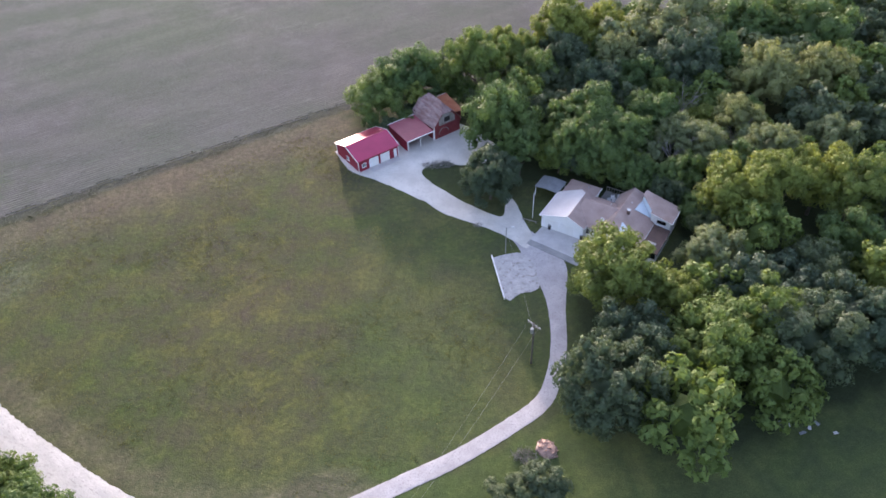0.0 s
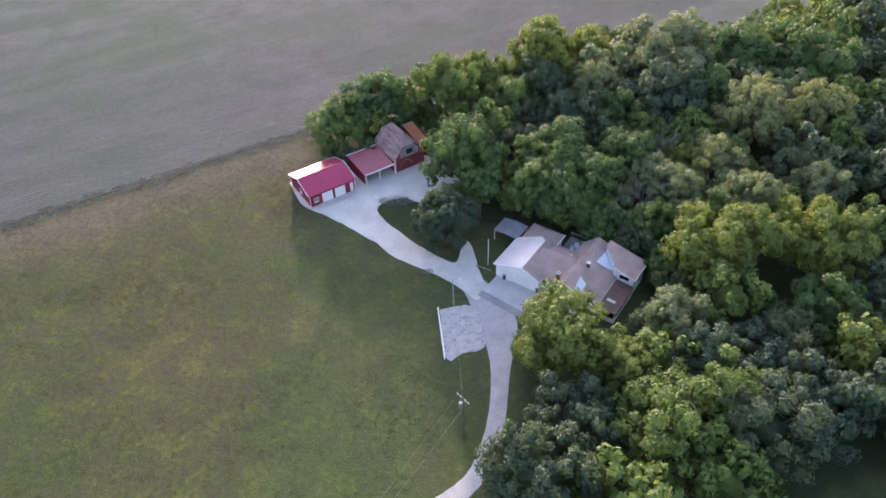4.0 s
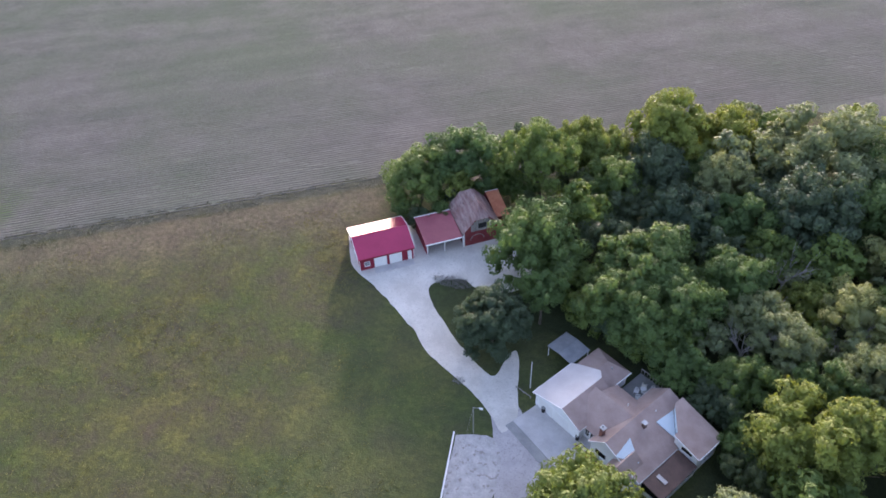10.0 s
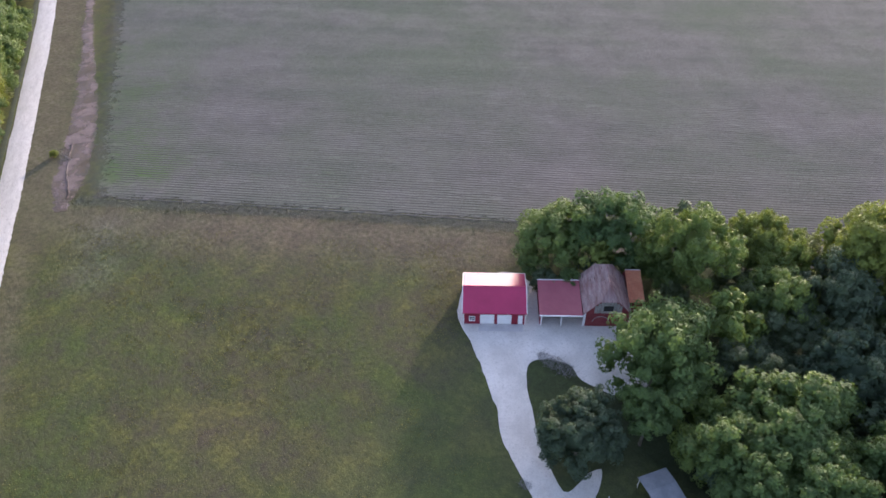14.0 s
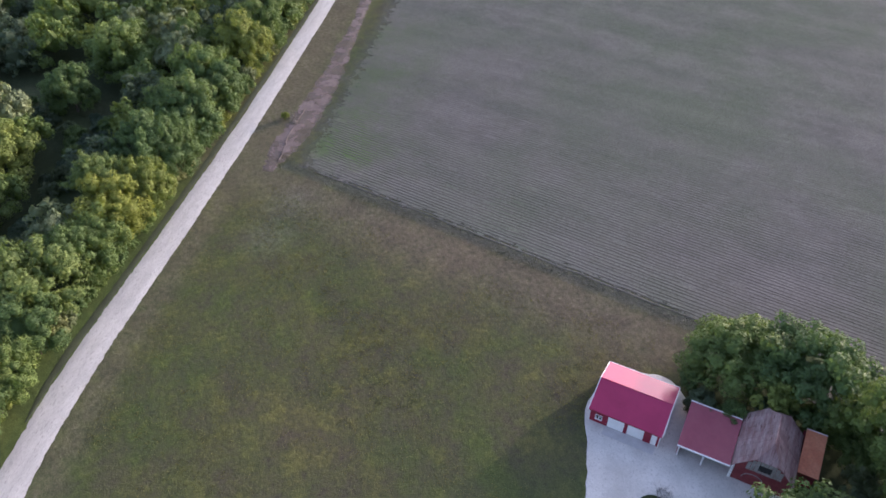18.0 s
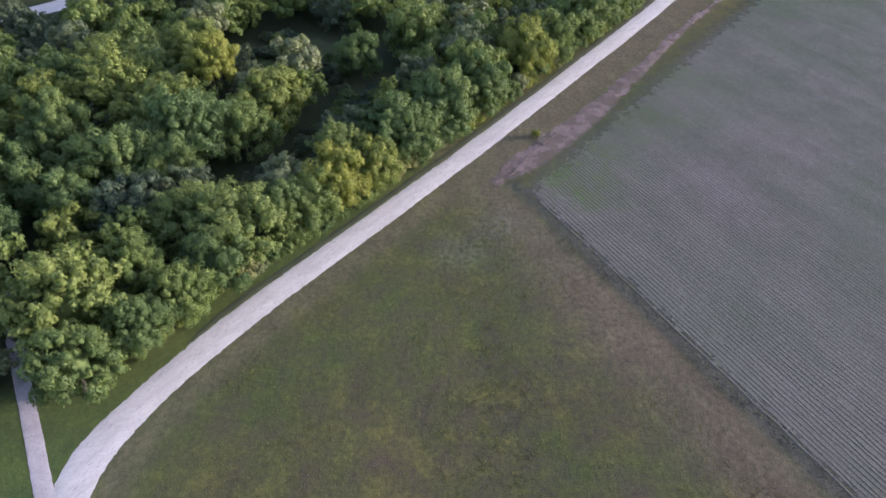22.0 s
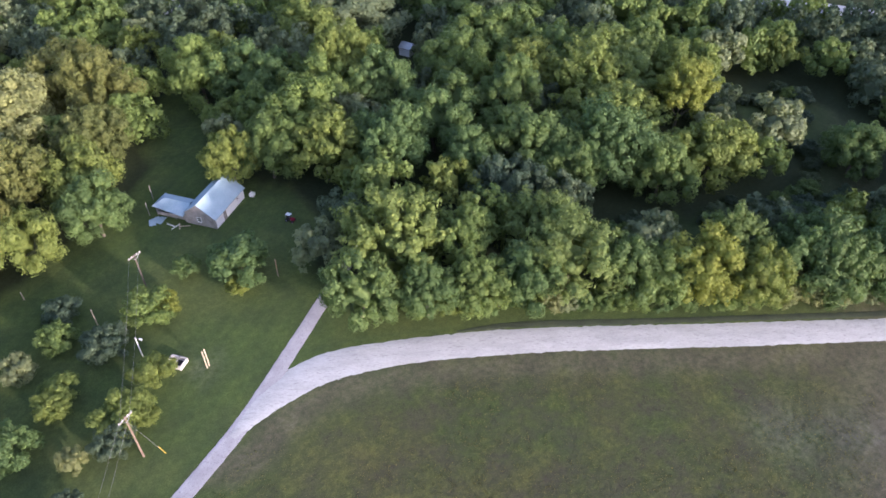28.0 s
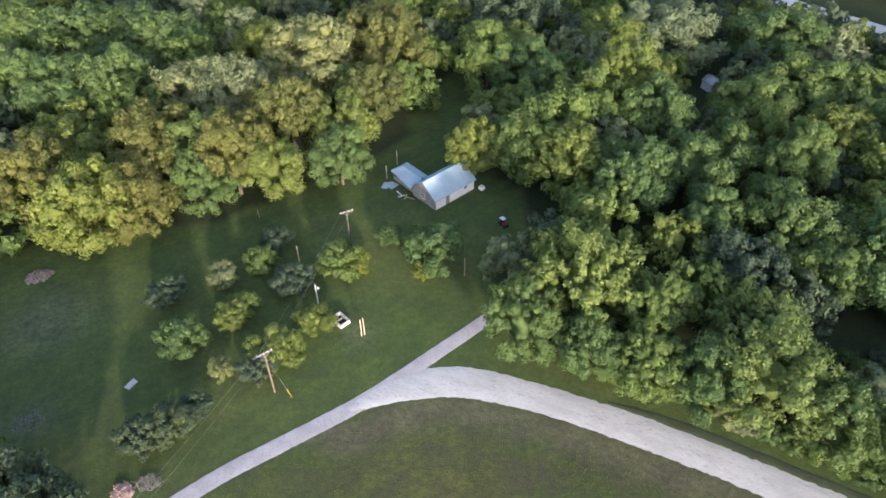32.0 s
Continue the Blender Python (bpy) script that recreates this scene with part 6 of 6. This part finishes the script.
def garden_tractor(x, y, turn):
    t = thing("garden_tractor", pose(x, y, 0, 0, 0, turn), "small dark garden tractor parked on the lawn", "garden tractor")
    part("hood", box(0.15, 0.95, -0.3, 0.3, 0.4, 0.85, None, 0.06), M_RED_WALL, t)
    part("chassis", box(-0.75, 0.9, -0.35, 0.35, 0.25, 0.4, None, 0.02), M_DARK, t)
    part("seat", box(-0.5, -0.1, -0.22, 0.22, 0.55, 0.68, None, 0.04), M_DARK, t)
    part("backrest", box(-0.58, -0.48, -0.22, 0.22, 0.62, 1.05, None, 0.03), M_DARK, t)
    part("canopy", box(-0.7, 0.3, -0.4, 0.4, 1.5, 1.56, None, 0.02), M_WHITE, t)
    for px, py in ((-0.65, -0.35), (-0.65, 0.35), (0.25, -0.35), (0.25, 0.35)):
        part("canopy_post", rod((px, py, 0.4), (px, py, 1.5), 0.02), M_METAL, t)
    for px, r in ((-0.5, 0.33), (0.7, 0.24)):
        for s in (-1, 1):
            w = part("wheel", rod((px, s * 0.33, r), (px, s * 0.52, r), r, None, 16), M_DARK, t)
            part("rim", rod((px, s * 0.5, r), (px, s * 0.53, r), r * 0.5, None, 12), M_METAL, w)


garden_tractor(-43.7, 6.9, 120)


def bin_at(x, y, label):
    t = thing("bin", pose(x, y, 0.1, 0, 0, -30), label, "bin", "bins by the house")
    part("body", rod((0, 0, 0), (0, 0, 0.9), 0.26, 0.31, 12), M_DARK, t)
    part("lid", rod((0, 0, 0.9), (0, 0, 0.98), 0.33, 0.28, 12), M_CONCRETE_DARK, t)


bin_at(16.2, 99.9, "dark round bin on the concrete apron")
bin_at(21.6, 97.0, "dark round bin beside the house door")
for x, y, r in ((23.2, 94.6, 0.8), (24.3, 94.0, 0.7), (22.0, 95.6, 0.5)):
    b = bush(x, y, r, r * 1.2, "d", "small dark red-leaved shrub before the house", group="house shrubs")
    red = bpy.data.materials.get("dark_red_leaves") or leaf_material("dark_red_leaves", (0.05, 0.012, 0.014), (0.09, 0.02, 0.022), (0.14, 0.04, 0.035))
    for ch in b.children:
        if ch.name.startswith("crown"):
            me = ch.data.copy()
            me.materials.clear()
            me.materials.append(red)
            ch.data = me

# ---- far small buildings and tracks between the trees ----
def hut(x, y, w, d, h, turn, roof, label):
    t = thing("hut", pose(x, y, 0, 0, 0, turn), label, "hut", "far huts")
    for yy in (-d / 2, d / 2 - 0.1):
        part("gable_wall", prism([(-w / 2, yy, 0), (w / 2, yy, 0), (w / 2, yy, h), (0, yy, h + w * 0.25), (-w / 2, yy, h)], (0, 0.1, 0)), M_SIDING, t)
    for xx in (-w / 2, w / 2 - 0.1):
        part("side_wall", box(xx, xx + 0.1, -d / 2 + 0.1, d / 2 - 0.1, 0, h), M_SIDING, t)
    for s in (-1, 1):
        roof_slope(t, (s * (w / 2 + 0.2), -d / 2 - 0.2, h - 0.02), (s * (w / 2 + 0.2), d / 2 + 0.2, h - 0.02), (s * 0.002, d / 2 + 0.2, h + w * 0.25 + 0.08), (s * 0.002, -d / 2 - 0.2, h + w * 0.25 + 0.08), roof, "roof_slope", 0, 0.06)
    part("door", box(-0.4, 0.4, -d / 2 - 0.03, -d / 2 + 0.04, 0, 1.9), M_OLD_WOOD, t)


hut(-98.5, -37.0, 3.4, 3.0, 2.1, 25, M_METAL, "small grey-roofed hut in a gap of the wood")
hut(23.5, -46.0, 4.0, 3.2, 2.2, 70, M_BLUE_ROOF, "small pale-roofed hut half hidden among trees")
hut(20.0, -104.5, 6.0, 9.0, 2.6, 60, M_SHINGLE, "white far house with brown roof behind the wood")
ob = part("trailer", box(-1.3, 1.3, -0.5, 0.5, 0.3, 1.0, None, 0.1), M_WHITE)
ob.matrix_world = pose(-33.0, -48.5, 0, 0, 0, 20)
tagged(ob, "small white trailer box beneath far trees", "trailer")
tagged(pad("far_yard", [(-47, -108), (-50, -99), (-56, -96), (-62, -100), (-60, -110)], M_YARD, 0.05, 0.5, 2.0), "pale far gravel yard seen between trees", "gravel yard", kind="structure")
tagged(ribbon("far_road", FAR_ROAD, M_GRAVEL, 0.04, 0.3, 0.05, 5, 4.0), "pale far road behind the wood", "road", kind="structure")

# ---- eroded ditch strip beside the road verge ----
M_BARE = surf("pinkish_bare_soil", (0.15, 0.115, 0.108), (0.215, 0.165, 0.16), 0.4, 5.0, 0.95, bump=0.6, speck=(0.13, 0.115, 0.08))
bn, bl = M_BARE.node_tree.nodes, M_BARE.node_tree.links
thin_out(M_BARE, bn, bl, ramp(bn, bl, noise_node(bn, bl, 0.22, 4, 0.55, bn.new("ShaderNodeNewGeometry").outputs["Position"]), [(0.3, (0.15, 0.15, 0.15)), (0.62, (0.9, 0.9, 0.9))]))
tagged(ribbon("bare_strip", [(-98.5, 91.5, 1.8), (-106, 97.2, 6.4), (-114, 103.2, 6.8), (-126, 111.6, 6.0), (-142, 121.5, 4.6), (-166, 135, 3.2), (-185, 146.5, 2.2), (-240, 182, 2.0)], M_BARE, 0.045, 1.8, 0.02, 5), "eroded strip of bare pinkish soil beside the field", "bare soil", kind="structure")
rng = random.Random(8)
bm = bmesh.new()
prev = Vector((-101.5, 94.6, 0.075))
for k in range(26):
    q = prev + Vector((-0.62 + rng.uniform(-0.3, 0.3), 0.36 + rng.uniform(-0.35, 0.35), 0))
    rod(prev, q, 0.13, 0.1, 5, bm)
    prev = q
tagged(part("ditch_crack", bm, M_DARK_WOOD), "dark narrow washed-out crack in bare soil", "crack", kind="structure")
bush(-117.0, 100.2, 1.1, 1.9, "y", "small lone bush beside the eroded ditch", group="roadside bushes")


# ---- tufts: uneven grass in the meadow and the taller strip along the field ----
def tufts(name, places, size, material, label, seed):
    rng = np.random.default_rng(seed)
    verts, faces = [], []
    for x, y, s in places:
        for _ in range(5):
            a = rng.random() * 6.28
            ox, oy = rng.normal(0, 0.35 * s, 2)
            w, h = size * s * (0.6 + rng.random() * 0.7), size * s * (0.4 + 0.5 * rng.random())
            dx, dy = math.cos(a) * w, math.sin(a) * w
            lx, ly = rng.normal(0, 0.5 * w, 2)
            i = len(verts)
            verts += [(x + ox - dx, y + oy - dy, -0.02), (x + ox + dx, y + oy + dy, -0.02), (x + ox + lx + dx * 0.5, y + oy + ly + dy * 0.5, h), (x + ox + lx - dx * 0.5, y + oy + ly - dy * 0.5, h * 0.85)]
            faces.append((i, i + 1, i + 2, i + 3))
    me = bpy.data.meshes.new(name)
    me.from_pydata(verts, [], faces)
    me.materials.append(material)
    return tagged(new(name, me), label, "grass", kind="stuff")


G_MEADOW = leaf_material("meadow_weeds", (0.085, 0.09, 0.038), (0.115, 0.12, 0.045), (0.155, 0.155, 0.055))
G_STRIP = leaf_material("rank_grass", (0.1, 0.1, 0.07), (0.135, 0.13, 0.092), (0.17, 0.165, 0.115))
rng = random.Random(12)
meadow = [(-94, 90), (-28, 136), (-23, 120), (-8, 106), (3, 97), (5, 82), (12, 76), (11, 66), (-4, 53), (-20, 47), (-44, 52), (-80, 74)]
places = []
while len(places) < 7000:
    x, y = rng.uniform(-95, 14), rng.uniform(46, 138)
    if not inside(meadow, x, y):
        continue
    k = noise.noise((x * 0.09, y * 0.09, 3.0)) + 0.5 * noise.noise((x * 0.3, y * 0.3, 1.0))
    if k < rng.uniform(-0.5, 0.5):
        continue
    places.append((x, y, rng.uniform(0.5, 1.3)))
tufts("meadow_weeds", places, 0.09, G_MEADOW, "scattered yellow-green weeds and tufts in the mown meadow", 1)
places = []
for k in range(1500):
    s = rng.uniform(-2, 108)
    p = HEDGE_A + HEDGE_U * s + HEDGE_N * (rng.gauss(0.8, 1.15) + 0.6 * math.sin(s * 0.2))
    places.append((p.x, p.y, rng.uniform(0.7, 1.5)))
tufts("rank_grass", places, 0.085, G_STRIP, "taller grey-green grass strip between meadow and crop", 2)
